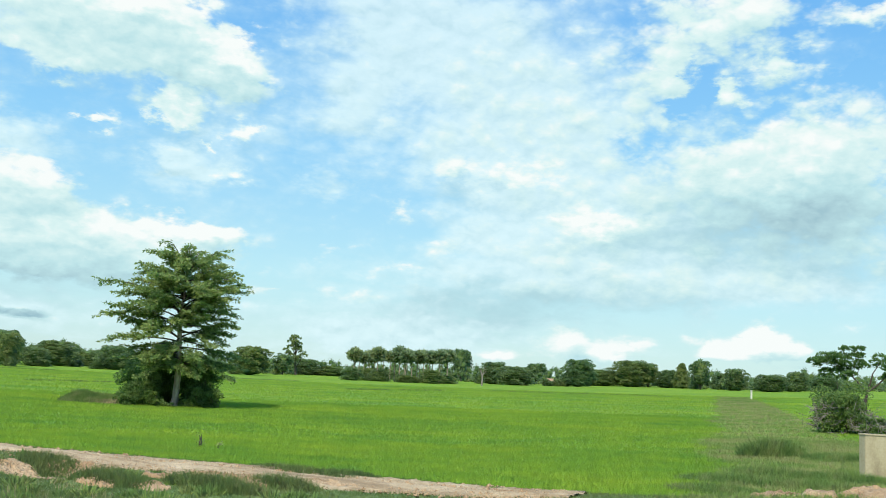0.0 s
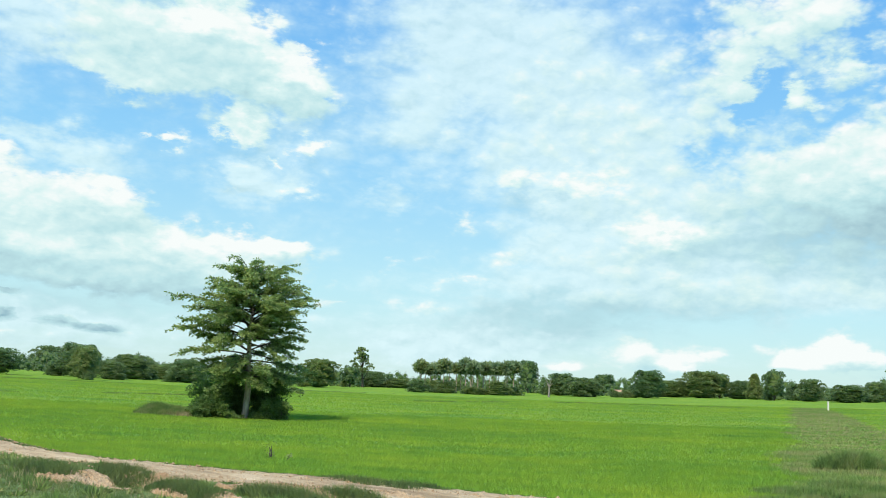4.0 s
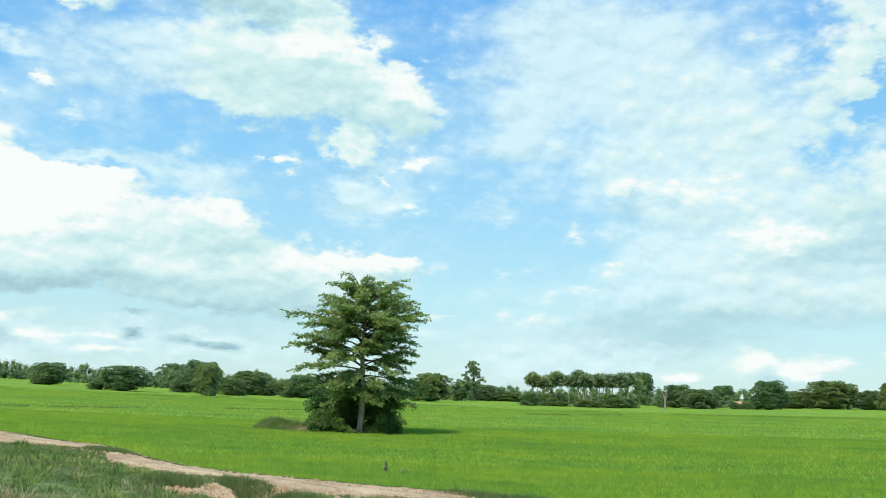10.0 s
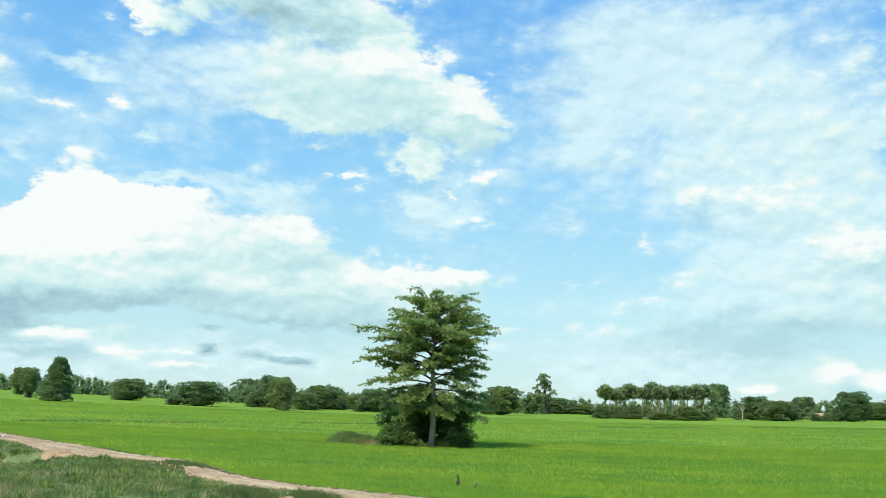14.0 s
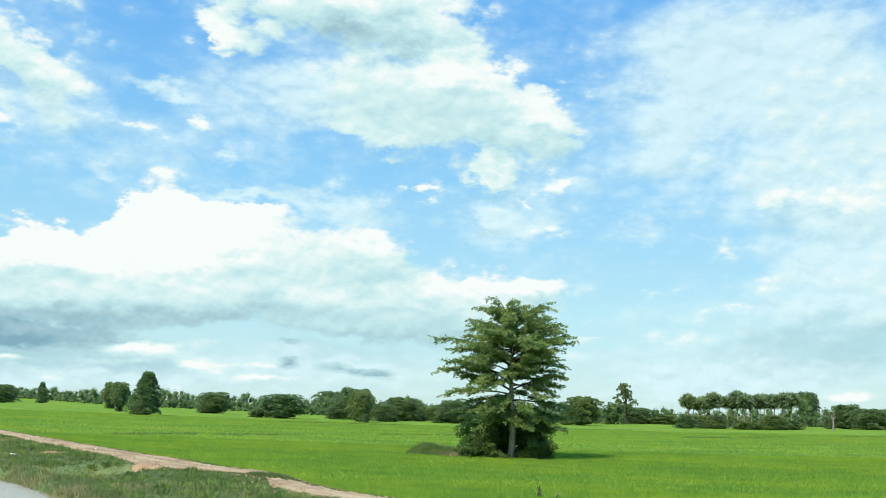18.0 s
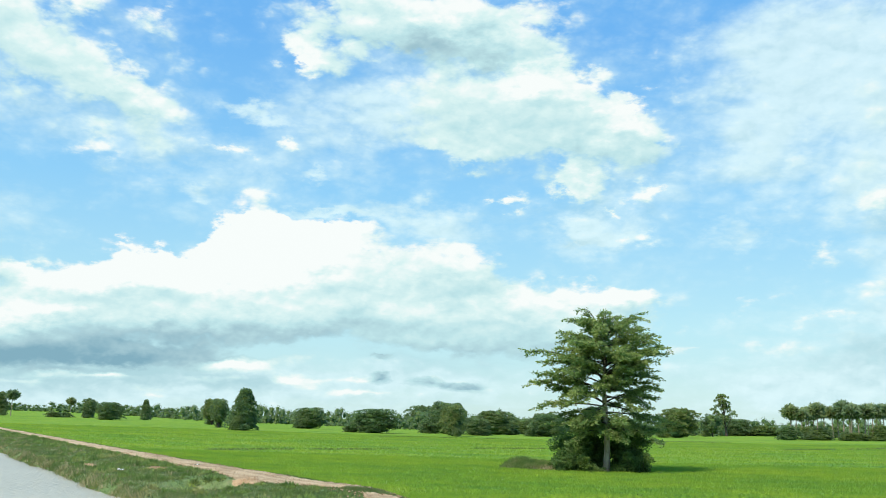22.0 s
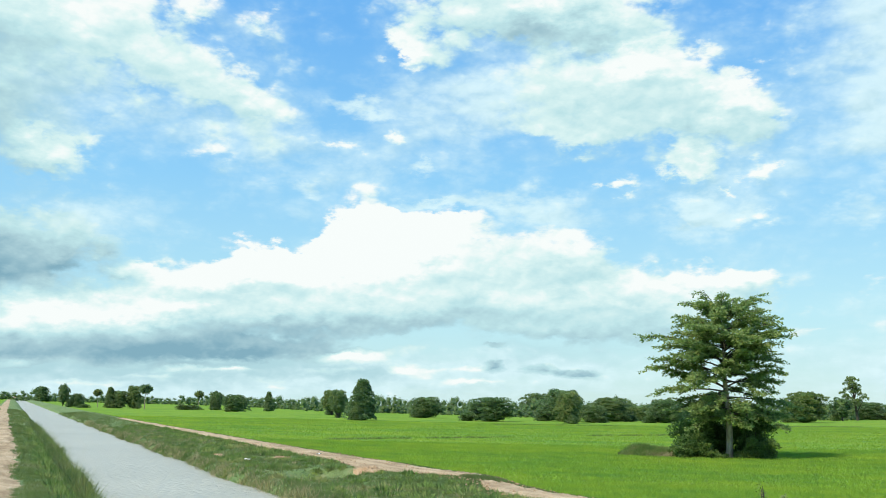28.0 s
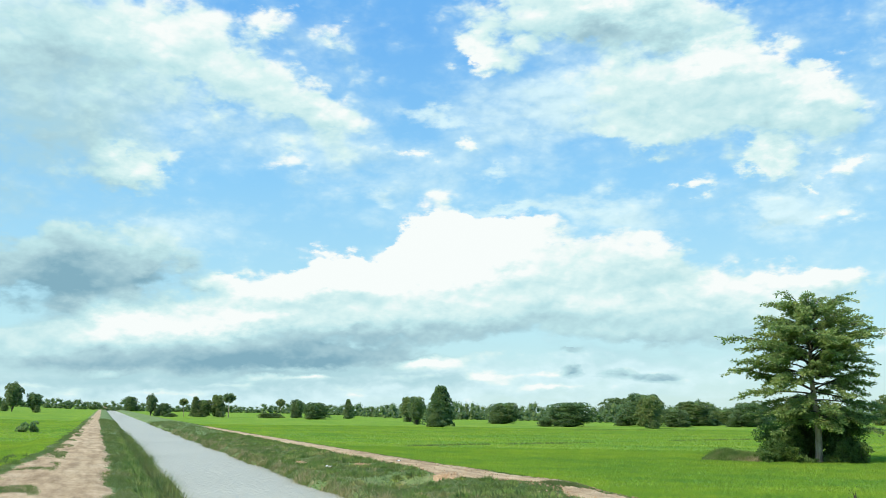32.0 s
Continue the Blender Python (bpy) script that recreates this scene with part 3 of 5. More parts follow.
def mesh_object(name, verts, faces, mat, smooth_shade=False, parent=None, slots=None):
    me = bpy.data.meshes.new(name)
    verts = np.asarray(verts, np.float32)
    faces = np.asarray(faces, np.int32)
    k = faces.shape[1]
    me.vertices.add(len(verts))
    me.vertices.foreach_set("co", verts.ravel())
    me.loops.add(faces.size)
    me.loops.foreach_set("vertex_index", faces.ravel())
    me.polygons.add(len(faces))
    me.polygons.foreach_set("loop_start", np.arange(len(faces), dtype=np.int32) * k)
    me.polygons.foreach_set("loop_total", np.full(len(faces), k, np.int32))
    me.polygons.foreach_set("use_smooth", np.full(len(faces), smooth_shade))
    if slots is not None:
        me.polygons.foreach_set("material_index", np.asarray(slots, np.int32))
    me.update(calc_edges=True)
    for m in mat if isinstance(mat, (list, tuple)) else [mat]:
        me.materials.append(m)
    ob = new(name, me)
    if parent:
        ob.parent = parent
    return ob


def grid_faces(n, m):
    i = np.arange((n - 1) * (m - 1))
    a = (i // (m - 1)) * m + i % (m - 1)
    return np.stack([a, a + 1, a + m + 1, a + m], 1)


def on_dike(x, y):
    """The rough strip that runs off across the plain."""
    a = radians(-17.3)
    al, ac = -x * math.sin(a) + y * math.cos(a), x * math.cos(a) + y * math.sin(a)
    w = 8.5 - 0.012 * al
    return (al > 20) & (al < 205) & (ac > 0.45 * np.sin(al * 0.21) + 0.3 * np.sin(al * 0.67) - 0.3) & (ac < w)


_near = np.concatenate([np.arange(-8, 24, 0.4), np.arange(24, 40, 1.0)])
OS = np.unique(np.concatenate([-np.geomspace(8, 4200, 40), _near, np.geomspace(40, 4200, 70)]))
SS = np.unique(np.concatenate([-np.geomspace(20, 4200, 30), np.arange(-20, 90, 0.6), np.geomspace(90, 4200, 90)]))
_s, _o = np.meshgrid(SS, OS, indexing="ij")
_x, _y = _s * UX + _o * NX, _s * UY + _o * NY
_rough = np.random.default_rng(3).normal(0, 0.03, _x.shape)
_z = land(_x, _y) + _rough * (((_o > 1) & (_o < 14)) | (_o < -3) & (_o > -6))
_f = grid_faces(len(SS), len(OS))
ground = mesh_object("ground", np.stack([_x, _y, _z], -1).reshape(-1, 3), _f[:, ::-1], [FIELD, VERGE, RAW], True)
_c = np.stack([_x, _y, _s, _o], -1).reshape(-1, 4)[_f].mean(1)
_slot = np.where(((_c[:, 3] > verge_at(_c[:, 2])) & (_c[:, 3] < path_high(_c[:, 2]) + 1.0)), 1, 0)
_slot = np.where((_c[:, 3] > 3.4) & (_c[:, 3] < 9.6), 2, _slot)
ground.data.polygons.foreach_set("material_index", _slot.astype(np.int32))
tagged(ground, "flat green rice plain with grassy canal banks", "ground", kind="structure")

_s, _o = np.meshgrid(np.concatenate([np.arange(-60, 120, 2.0), np.geomspace(120, 900, 40)]), np.linspace(2.2, 11.2, 10), indexing="ij")
_x, _y = _s * UX + _o * NX, _s * UY + _o * NY
water = mesh_object("water", np.stack([_x, _y, lift(_x, _y) - 0.8], -1).reshape(-1, 3), grid_faces(*_s.shape)[:, ::-1], WATER, True)
tagged(water, "pale silty water filling a straight irrigation canal", "canal", kind="structure")


def track(name, label, s0, s1, centre, half, seed, fray, step=0.25, height=0.025):
    """A worn dirt track with frayed edges, laid on the bank."""
    s = np.concatenate([np.arange(s0, min(s1, 110), step), np.geomspace(110, s1, 60)]) if s1 > 110 else np.arange(s0, s1, step)
    rng = np.random.default_rng(seed)
    k = 9
    left = half(s) * (1 + fray * wob(s, 0.6, seed)) + rng.normal(0, 0.08, len(s))
    right = half(s) * (1 + fray * wob(s, 0.7, seed + 5)) + rng.normal(0, 0.08, len(s))
    q = np.linspace(0, 1, k)[None]
    o = centre(s)[:, None] - left[:, None] + (left + right)[:, None] * q
    ss = np.broadcast_to(s[:, None], o.shape)
    x, y = ss * UX + o * NX, ss * UY + o * NY
    rut = -0.05 * (np.exp(-((q - 0.28) / 0.1) ** 2) + np.exp(-((q - 0.72) / 0.1) ** 2))
    edge = -0.09 * (np.abs(q - 0.5) > 0.49)
    z = land(x, y) + height + rut + edge + rng.normal(0, 0.012, o.shape) + 0.06
    ob = mesh_object(name, np.stack([x, y, z], -1).reshape(-1, 3), grid_faces(*o.shape)[:, ::-1], DIRT, True)
    return tagged(ob, label, "dirt track", kind="structure")


def path_half(s):
    return (path_high(s) - path_low(s)) / 2


track("road", "pale reddish dirt cart track along the canal", -30, 700, road_at, road_half, 2, 0.10)
track("pavement", "narrow worn dirt path on the grassy canal bank", 37.0, 160, far_track_at, path_half, 7, 0.14)
track("pavement", "narrow worn dirt path bending off the canal bank", 9.5, 36.2, far_track_at, path_half, 8, 0.14)


# ---- plants ----
def tube(path, radii, sides=7):
    """Verts and quad faces of a tapered tube along a path."""
    path, radii = np.asarray(path, float), np.asarray(radii, float)
    d = np.gradient(path, axis=0)
    d /= np.linalg.norm(d, axis=1, keepdims=True) + 1e-9
    ref = np.where(np.abs(d[:, 2:3]) > 0.9, np.array([[1.0, 0, 0]]), np.array([[0, 0, 1.0]]))
    a = np.cross(d, ref)
    a /= np.linalg.norm(a, axis=1, keepdims=True) + 1e-9
    b = np.cross(d, a)
    t = np.linspace(0, 2 * np.pi, sides, endpoint=False)
    v = path[:, None] + radii[:, None, None] * (np.cos(t)[None, :, None] * a[:, None] + np.sin(t)[None, :, None] * b[:, None])
    n = len(path)
    i, j = np.meshgrid(np.arange(n - 1), np.arange(sides), indexing="ij")
    f = np.stack([i * sides + j, i * sides + (j + 1) % sides, (i + 1) * sides + (j + 1) % sides, (i + 1) * sides + j], -1).reshape(-1, 4)
    return v.reshape(-1, 3), f


def joined(pieces):
    vs, fs, n = [], [], 0
    for v, f in pieces:
        vs.append(v)
        fs.append(f + n)
        n += len(v)
    return np.concatenate(vs), np.concatenate(fs)


def leaves(points, directions, length, width, rng, flat=0.5):
    """Rhombic leaves at the points, growing along the directions. flat: 1 lies level, 0 turns anyhow."""
    n = len(points)
    d = directions + rng.normal(0, 0.35, (n, 3))
    d /= np.linalg.norm(d, axis=1, keepdims=True) + 1e-9
    up = np.array([0, 0, 1.0]) * flat + rng.normal(0, 1 - flat * 0.75, (n, 3)) * 0.8
    side = np.cross(d, up)
    side /= np.linalg.norm(side, axis=1, keepdims=True) + 1e-9
    L = (length * rng.uniform(0.6, 1.3, n))[:, None]
    W = (width * rng.uniform(0.6, 1.3, n))[:, None]
    mid = points + d * L * 0.5
    v = np.stack([points, mid + side * W * 0.5, points + d * L, mid - side * W * 0.5], 1).reshape(-1, 3)
    return v, np.arange(4 * n).reshape(n, 4)


def lobes_crown(lobes, count, size, rng):
    """Leaf clumps over the skins of many uneven lobes: rows of centre and radii."""
    lobes = np.asarray(lobes, float)
    area = lobes[:, 3] * lobes[:, 5] + 0.1
    pick = rng.choice(len(lobes), count, p=area / area.sum())
    d = rng.normal(0, 1, (count, 3))
    d /= np.linalg.norm(d, axis=1, keepdims=True)
    d[:, 2] = np.where(d[:, 2] < -0.35, -d[:, 2] * 0.6, d[:, 2])
    r = rng.uniform(0.55, 1.06, count)[:, None] ** 0.6
    p = lobes[pick, :3] + d * lobes[pick, 3:6] * r
    return leaves(p, d + np.array([0, 0, 0.1]), size, size * 0.7, rng, 0.25)


def cores(lobes, k=0.72):
    """Solid hearts of the lobes, which close the crown."""
    u, w = np.meshgrid(np.linspace(-1, 1, 5), np.linspace(0, 2 * np.pi, 8), indexing="ij")
    c = np.sqrt(1 - (u * 0.97) ** 2)
    ball = np.stack([c * np.cos(w), c * np.sin(w), u * 0.97], -1).reshape(-1, 3)
    f = grid_faces(5, 8)
    return [(np.asarray(l[:3]) + ball * np.asarray(l[3:6]) * k, f) for l in lobes]


def hull(kind, u):
    """Half width of a crown at the share u of its height."""
    if kind == "round":
        return 0.5 * max(0.0, 1 - abs((u - 0.42) / 0.60) ** 2.5) ** 0.5
    if kind == "cone":
        return 0.5 * (1 - u) ** 0.62 * min(1.0, 0.86 + u)
    if kind == "tall":
        return 0.5 * max(0.0, 1 - abs((u - 0.60) / 0.42) ** 2.2) ** 0.55
    if kind == "bush":
        return 0.5 * math.sqrt(max(0.0, 1 - u * u))
    return 0.5 * (0.45 + 0.55 * abs(math.sin(u * 9.0))) * min(1.0, (1.06 - u) * 2.2)


def grove_tree(kind, seed):
    """A tree of the plain about 1 m high and 1 m wide, to be scaled: an Empty with trunk and crown."""
    rng = np.random.default_rng(seed)
    low, n, size, lump, count = {"round": (0.05, 74, 0.042, 0.100, 9500), "tall": (0.22, 44, 0.045, 0.105, 6000), "cone": (0.03, 80, 0.040, 0.088, 9500),
                                 "bush": (0.04, 30, 0.055, 0.15, 4200), "feather": (0.30, 26, 0.036, 0.070, 3400)}[kind]
    wood, lob = [], []
    lean = rng.normal(0, 0.05, 2)
    bumps = rng.uniform(0.68, 1.10, 24)
    for i in range(n):
        u = low + (0.93 - low) * (i + rng.random()) / n
        a = i * 2.39996 + rng.normal(0, 0.25)
        s = lump * rng.uniform(0.65, 1.4)
        reach = max(0.0, hull(kind, u) * bumps[int(a * 3.2) % 24] - s * 0.75)
        q = reach * (rng.uniform(0.72, 1.0) if kind != "feather" else rng.uniform(0.2, 1.0))
        c = np.array([q * math.cos(a) + lean[0] * u, q * math.sin(a) + lean[1] * u, u])
        lob.append([*c, s, s, s * (0.5 if kind == "feather" else rng.uniform(0.62, 0.95))])
        if i % 3 == 0 or kind == "feather":
            start = max(0.02, u - q * 0.9 - 0.08)
            wood.append(tube([[lean[0] * start, lean[1] * start, start], (c + [lean[0] * start, lean[1] * start, start]) / 2 + [0, 0, 0.02], c], [0.014, 0.009, 0.003], 5))
    wood.append(tube([[0, 0, -0.03], [lean[0] * 0.3, lean[1] * 0.3, 0.3], [lean[0] * 0.8, lean[1] * 0.8, 0.8]], [0.032, 0.024, 0.006], 8))
    head = new({"bush": "shrub"}.get(kind, "tree"))
    v, f = joined(wood)
    mesh_object("trunk", v, f, DARK_BARK, True, head)
    v, f = lobes_crown(lob, count, size, rng)
    v[:, 2] = np.maximum(v[:, 2], 0.0)
    mesh_object("crown", v, f, LEAF_FAR, False, head)
    # solid hearts in a darker leaf colour paint the shade within the crown
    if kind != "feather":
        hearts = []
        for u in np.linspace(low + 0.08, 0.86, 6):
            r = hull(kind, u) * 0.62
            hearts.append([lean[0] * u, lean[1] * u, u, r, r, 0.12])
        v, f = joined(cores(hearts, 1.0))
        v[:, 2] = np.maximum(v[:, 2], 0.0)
        mesh_object("inner_foliage", v, f, LEAF_THICKET_AND_SHADE, True, head)
    return head


def palm_tree(seed):
    """A sugar palm 1 m high, to be scaled: thin trunk, ball of stiff fans."""
    rng = np.random.default_rng(seed)
    head = new("palm_tree")
    bend = rng.normal(0, 0.03, 2)
    top = np.array([bend[0], bend[1], 0.80])
    v, f = tube([[0, 0, -0.03], [bend[0] * 0.3, bend[1] * 0.3, 0.3], [bend[0] * 0.7, bend[1] * 0.7, 0.6], top], [0.020, 0.013, 0.012, 0.014], 7)
    mesh_object("trunk", v, f, BARK, True, head)
    stalks, blades = [], []
    for i in range(80):
        d = rng.normal(0, 1, 3)
        d[2] = d[2] * 1.1 + 0.1
        d /= np.linalg.norm(d)
        tip = top + d * [1, 1, 0.75] * rng.uniform(0.07, 0.15)
        stalks.append(tube([top, tip], [0.004, 0.003], 4))
        side = np.cross(d, rng.normal(0, 1, 3))
        side /= np.linalg.norm(side)
        ang = np.linspace(-1.5, 1.5, 13)
        dirs = np.cos(ang)[:, None] * d + np.sin(ang)[:, None] * side
        blades.append(leaves(np.repeat(tip[None], 13, 0), dirs * 3, 0.14, 0.042, rng, 0.2))
    v, f = joined(blades)
    mesh_object("crown", v, f, LEAF_PALM, False, head)
    v, f = joined(stalks)
    mesh_object("stalks", v, f, LEAF_PALM, False, head)
    return head


def stand(head, az, r, h, w, turn):
    """Sets a copy of a unit tree on the plain."""
    p = spot(az, r, 0.05)
    ob = copy_thing(head, Matrix.Translation(p) @ Matrix.Rotation(turn, 4, "Z"))
    ob.scale = (w * 1.32, w * 1.32, h * 1.05)
    return ob


def hidden_master(head):
    for o in (*head.children_recursive, head):
        bpy.data.objects.remove(o)


def blades(name, x, y, z, height, width, per, mat, seed, lean=0.35):
    """Tufts of grass blades, one triangle each."""
    rng = np.random.default_rng(seed)
    n = len(x) * per
    p = np.stack([np.repeat(x, per), np.repeat(y, per), np.repeat(z, per)], 1) + rng.normal(0, 1, (n, 3)) * [0.07, 0.07, 0]
    h = np.repeat(np.broadcast_to(height, x.shape), per) * rng.uniform(0.55, 1.2, n)
    w = np.repeat(np.broadcast_to(width, x.shape), per) * rng.uniform(0.7, 1.3, n)
    a = rng.uniform(0, 6.283, n)
    side = np.stack([np.cos(a), np.sin(a), np.zeros(n)], 1) * (w / 2)[:, None]
    tip = p + np.stack([rng.normal(0, lean, n) * h, rng.normal(0, lean, n) * h, h], 1)
    v = np.stack([p - side, p + side, tip], 1).reshape(-1, 3)
    return mesh_object(name, v, np.arange(3 * n).reshape(n, 3), mat)


SCARS = ((24.3, 28.2, 1.1, 0.5, 0.06, 11), (22.3, 26.8, 1.0, 0.6, 0.08, 12), (26.2, 28.0, 0.9, 0.4, 0.05, 13), (19.6, 24.9, 0.6, 0.4, 0.06, 14), (39.7, 44.4, 1.8, 0.8, 0.10, 15),
         (41.3, 43.4, 1.2, 0.5, 0.05, 16), (42.9, 55.0, 1.0, 0.4, 0.05, 17), (37.6, 45.0, 1.6, 0.6, 0.08, 18), (16.8, 24.3, 0.8, 0.4, 0.05, 19), (46.5, 60.0, 1.3, 0.4, 0.05, 20),
         (14.6, 25.3, 1.3, 0.5, 0.06, 21), (10.8, 24.9, 1.5, 0.5, 0.07, 22), (6.6, 25.0, 1.2, 0.45, 0.05, 23), (12.6, 26.0, 1.6, 0.4, 0.04, 24), (20.9, 27.9, 1.4, 0.5, 0.05, 25))


def on_scar(x, y, more=0.0):
    """Where the bank has broken away to bare earth."""
    hit = np.zeros(np.shape(x), bool)
    for az, r, al, ac, hh, seed in SCARS:
        c = spot(az, r)
        p, w = (x - c.x) * UX + (y - c.y) * UY, (x - c.x) * NX + (y - c.y) * NY
        hit |= (p / (al + more)) ** 2 + (w / (ac + more)) ** 2 < 0.85
    return hit



# ---- the great tree in the field ----
def great_tree():
    rng = np.random.default_rng(11)
    head = new("tree")
    H = 12.4
    zs = np.linspace(-0.2, H - 0.8, 16)
    path = np.stack([0.10 * np.sin(zs * 0.7) - 0.05, 0.1 * np.cos(zs * 0.5) - 0.1, zs], 1)
    rad = np.interp(zs, [-0.2, 0.4, 3, 7, 10, 12], [0.36, 0.26, 0.21, 0.15, 0.07, 0.03])
    v, f = tube(path, rad, 12)
    trunk = mesh_object("trunk", v, f, BARK, True, head)
    env_z = [2.2, 3.0, 3.7, 4.5, 5.4, 6.4, 7.2, 8.1, 9.2, 10.0, 10.6, 11.3, 12.1, 12.5]
    env_l = [3.4, 3.7, 3.6, 4.2, 6.0, 5.2, 6.0, 5.4, 5.8, 5.3, 4.2, 2.9, 2.9, 1.6]
    env_r = [3.8, 4.6, 5.0, 4.8, 4.3, 4.7, 4.7, 4.6, 5.6, 5.0, 4.7, 2.9, 3.1, 1.8]
    limbs, twigs = [], []
    pts, dirs = [], []
    n_limb = 128
    for i in range(n_limb):
        tip_z = 2.7 + 9.6 * ((i + rng.random()) / n_limb) ** 0.96
        a = i * 2.39996 + rng.normal(0, 0.3)
        if 4.5 < tip_z < 6.2 and rng.random() < 0.40:
            continue
        ca, sa = math.cos(a), math.sin(a)
        L = np.interp(tip_z, env_z, env_l if ca < 0 else env_r) * rng.uniform(0.62, 0.90) * (0.90 + 0.10 * abs(ca))
        # upper limbs rise, those below lie level and then hang
        climb = rng.uniform(0.25, 0.60) if tip_z > 9.2 else rng.uniform(0.05, 0.45) if tip_z > 6.2 else rng.uniform(-0.25, 0.12)
        start = max(3.0, min(tip_z - L * climb, H - 2.0))
        sx, sy = np.interp(start, zs, path[:, 0]), np.interp(start, zs, path[:, 1])
        q = np.linspace(0, 1, 9)
        droop = (0.75 if tip_z < 5.5 else 0.28) * q ** 3 * rng.uniform(0.5, 1.2)
        bendy = rng.normal(0, 0.22)
        px = sx + L * q * (ca - bendy * sa * q)
        py = sy + L * q * (sa + bendy * ca * q)
        pz = start + (tip_z - start) * (1 - (1 - q) ** 1.5) * 1.08 - droop + 0.14 * np.sin(q * 7 + i) * q
        P = np.stack([px, py, pz], 1)
        limbs.append(tube(P, np.interp(q, [0, 0.5, 1], [0.070, 0.040, 0.012]) * (0.7 + L * 0.06), 5))
        # flat pointed sprays to both sides, long in the middle of the limb and short at its tip
        m = int(L * 5.4) + 3
        for j in range(m):
            bare = 0.40 if 4.2 < tip_z < 6.6 else 0.28 if tip_z < 9 else 0.20
            u = bare + (1.0 - bare) * (j + 0.3 + 0.6 * rng.random()) / m
            c = np.array([np.interp(u, q, P[:, k]) for k in range(3)])
            out = np.array([ca, sa, 0.0])
            sd = np.array([-sa, ca, 0.0]) * (1 if j % 2 else -1)
            l = rng.uniform(0.55, 1.15) * (1.25 - 0.62 * u) * (0.55 + L * 0.11)
            e = out * rng.uniform(0.6, 1.1) + sd * rng.uniform(0.35, 0.9) + np.array([0, 0, rng.uniform(-0.28, 0.40) - (0.25 if tip_z < 5.0 else 0.0)])
            if j == m - 1:
                e = out + sd * 0.1 + np.array([0, 0, rng.uniform(-0.15, 0.30)])
                l = rng.uniform(0.5, 1.1)
            e /= np.linalg.norm(e)
            twigs.append(tube([c, c + e * l * 0.5, c + e * l + [0, 0, -0.05]], [0.016, 0.010, 0.004], 3))
            across = np.cross(e, [0, 0, 1.0])
            across /= np.linalg.norm(across) + 1e-9
            k = int(9 + 28 * l)
            w = 0.06 + 0.98 * rng.random(k) ** 0.85
            breadth = (0.17 * (1.08 - w) ** 0.7 + 0.03) * rng.normal(0, 0.75, k)
            pp = c + e * l * w[:, None] + across * breadth[:, None] + np.stack([np.zeros(k), np.zeros(k), rng.normal(0, 0.06, k) - 0.12 * w ** 2], 1)
            pts.append(pp)
            dirs.append(e * 0.9 + across * np.sign(breadth)[:, None] * 0.8 + rng.normal(0, 0.25, (k, 3)) * [1, 1, 0.7])
    for v, f in limbs:
        mesh_object("limb", v, f, DARK_BARK, True, head)
    v, f = joined(twigs)
    mesh_object("brushwood", v, f, DARK_BARK, False, head)
    v, f = leaves(np.concatenate(pts), np.concatenate(dirs), 0.25, 0.10, rng, 0.40)
    mesh_object("crown", v, f, LEAF_HERO, False, head)
    head.matrix_basis = Matrix.Translation(spot(15.75, 72.4)) @ Matrix.Rotation(radians(15.75), 4, "Z")
    return tagged(head, "tall spreading tree with tiered feathery branches in rice field", "tree")


great_tree()


def thicket(name, size, count, leaf, seed, mat, label, place, stems=9, category="shrub"):
    """A dense shrub of upright stems and leaves."""
    rng = np.random.default_rng(seed)
    head = new(name)
    wood, lob = [], []
    for i in range(stems):
        a = rng.uniform(0, 6.283)
        q = math.sqrt(rng.random()) * 0.75
        top = np.array([size[0] * q * math.cos(a), size[1] * q * math.sin(a), size[2] * rng.uniform(0.45, 0.98) * (1.05 - 0.45 * q)])
        root = top * [0.45, 0.45, 0] - [0, 0, 0.15]
        wood.append(tube([root, (root + top) / 2 + rng.normal(0, 0.08, 3), top], [0.045, 0.03, 0.01], 5))
        for k in range(4):
            t = rng.uniform(0.2, 1.0)
            c = root + (top - root) * t + rng.normal(0, 0.12, 3) * size
            c[2] = max(c[2], 0.15)
            s = size[2] * rng.uniform(0.12, 0.22)
            lob.append([*c, s * 1.15, s * 1.15, s * 0.85])
    for v, f in wood:
        mesh_object("stem", v, f, DARK_BARK, True, head)
    v, f = lobes_crown(lob, count, leaf, rng)
    v[:, 2] = np.maximum(v[:, 2], -0.05)
    mesh_object("foliage", v, f, mat, False, head)
    head.matrix_basis = Matrix.Translation(place)
    return tagged(head, label, category)


_g = "shrubs round the great tree"
for az, r, sx, sz, cnt, seed in ((18.0, 73.2, 1.4, 3.3, 5200, 1), (17.2, 73.6, 1.3, 3.9, 5500, 2), (16.6, 74.6, 1.4, 4.2, 6000, 3), (15.0, 74.2, 1.4, 4.0, 6500, 4), (14.3, 73.4, 1.3, 4.0, 5500, 5), (15.0, 71.6, 0.8, 0.8, 1800, 6), (18.4, 71.8, 1.2, 1.1, 2600, 7), (16.9, 71.4, 0.9, 1.3, 2600, 8), (13.6, 72.2, 0.9, 1.5, 2600, 9), (16.2, 71.2, 0.8, 0.5, 1400, 10), (14.4, 71.7, 0.9, 1.6, 2600, 11), (17.6, 72.0, 1.0, 1.9, 3000, 12)):
    _h = thicket("shrub", (sx, sx, sz), int(cnt * 1.7), 0.145, 40 + seed, LEAF_THICKET_AND_SHADE, "dense dark green thicket crowding the foot of great tree", spot(az, r, 0.1))
    tagged(_h, group=_g)

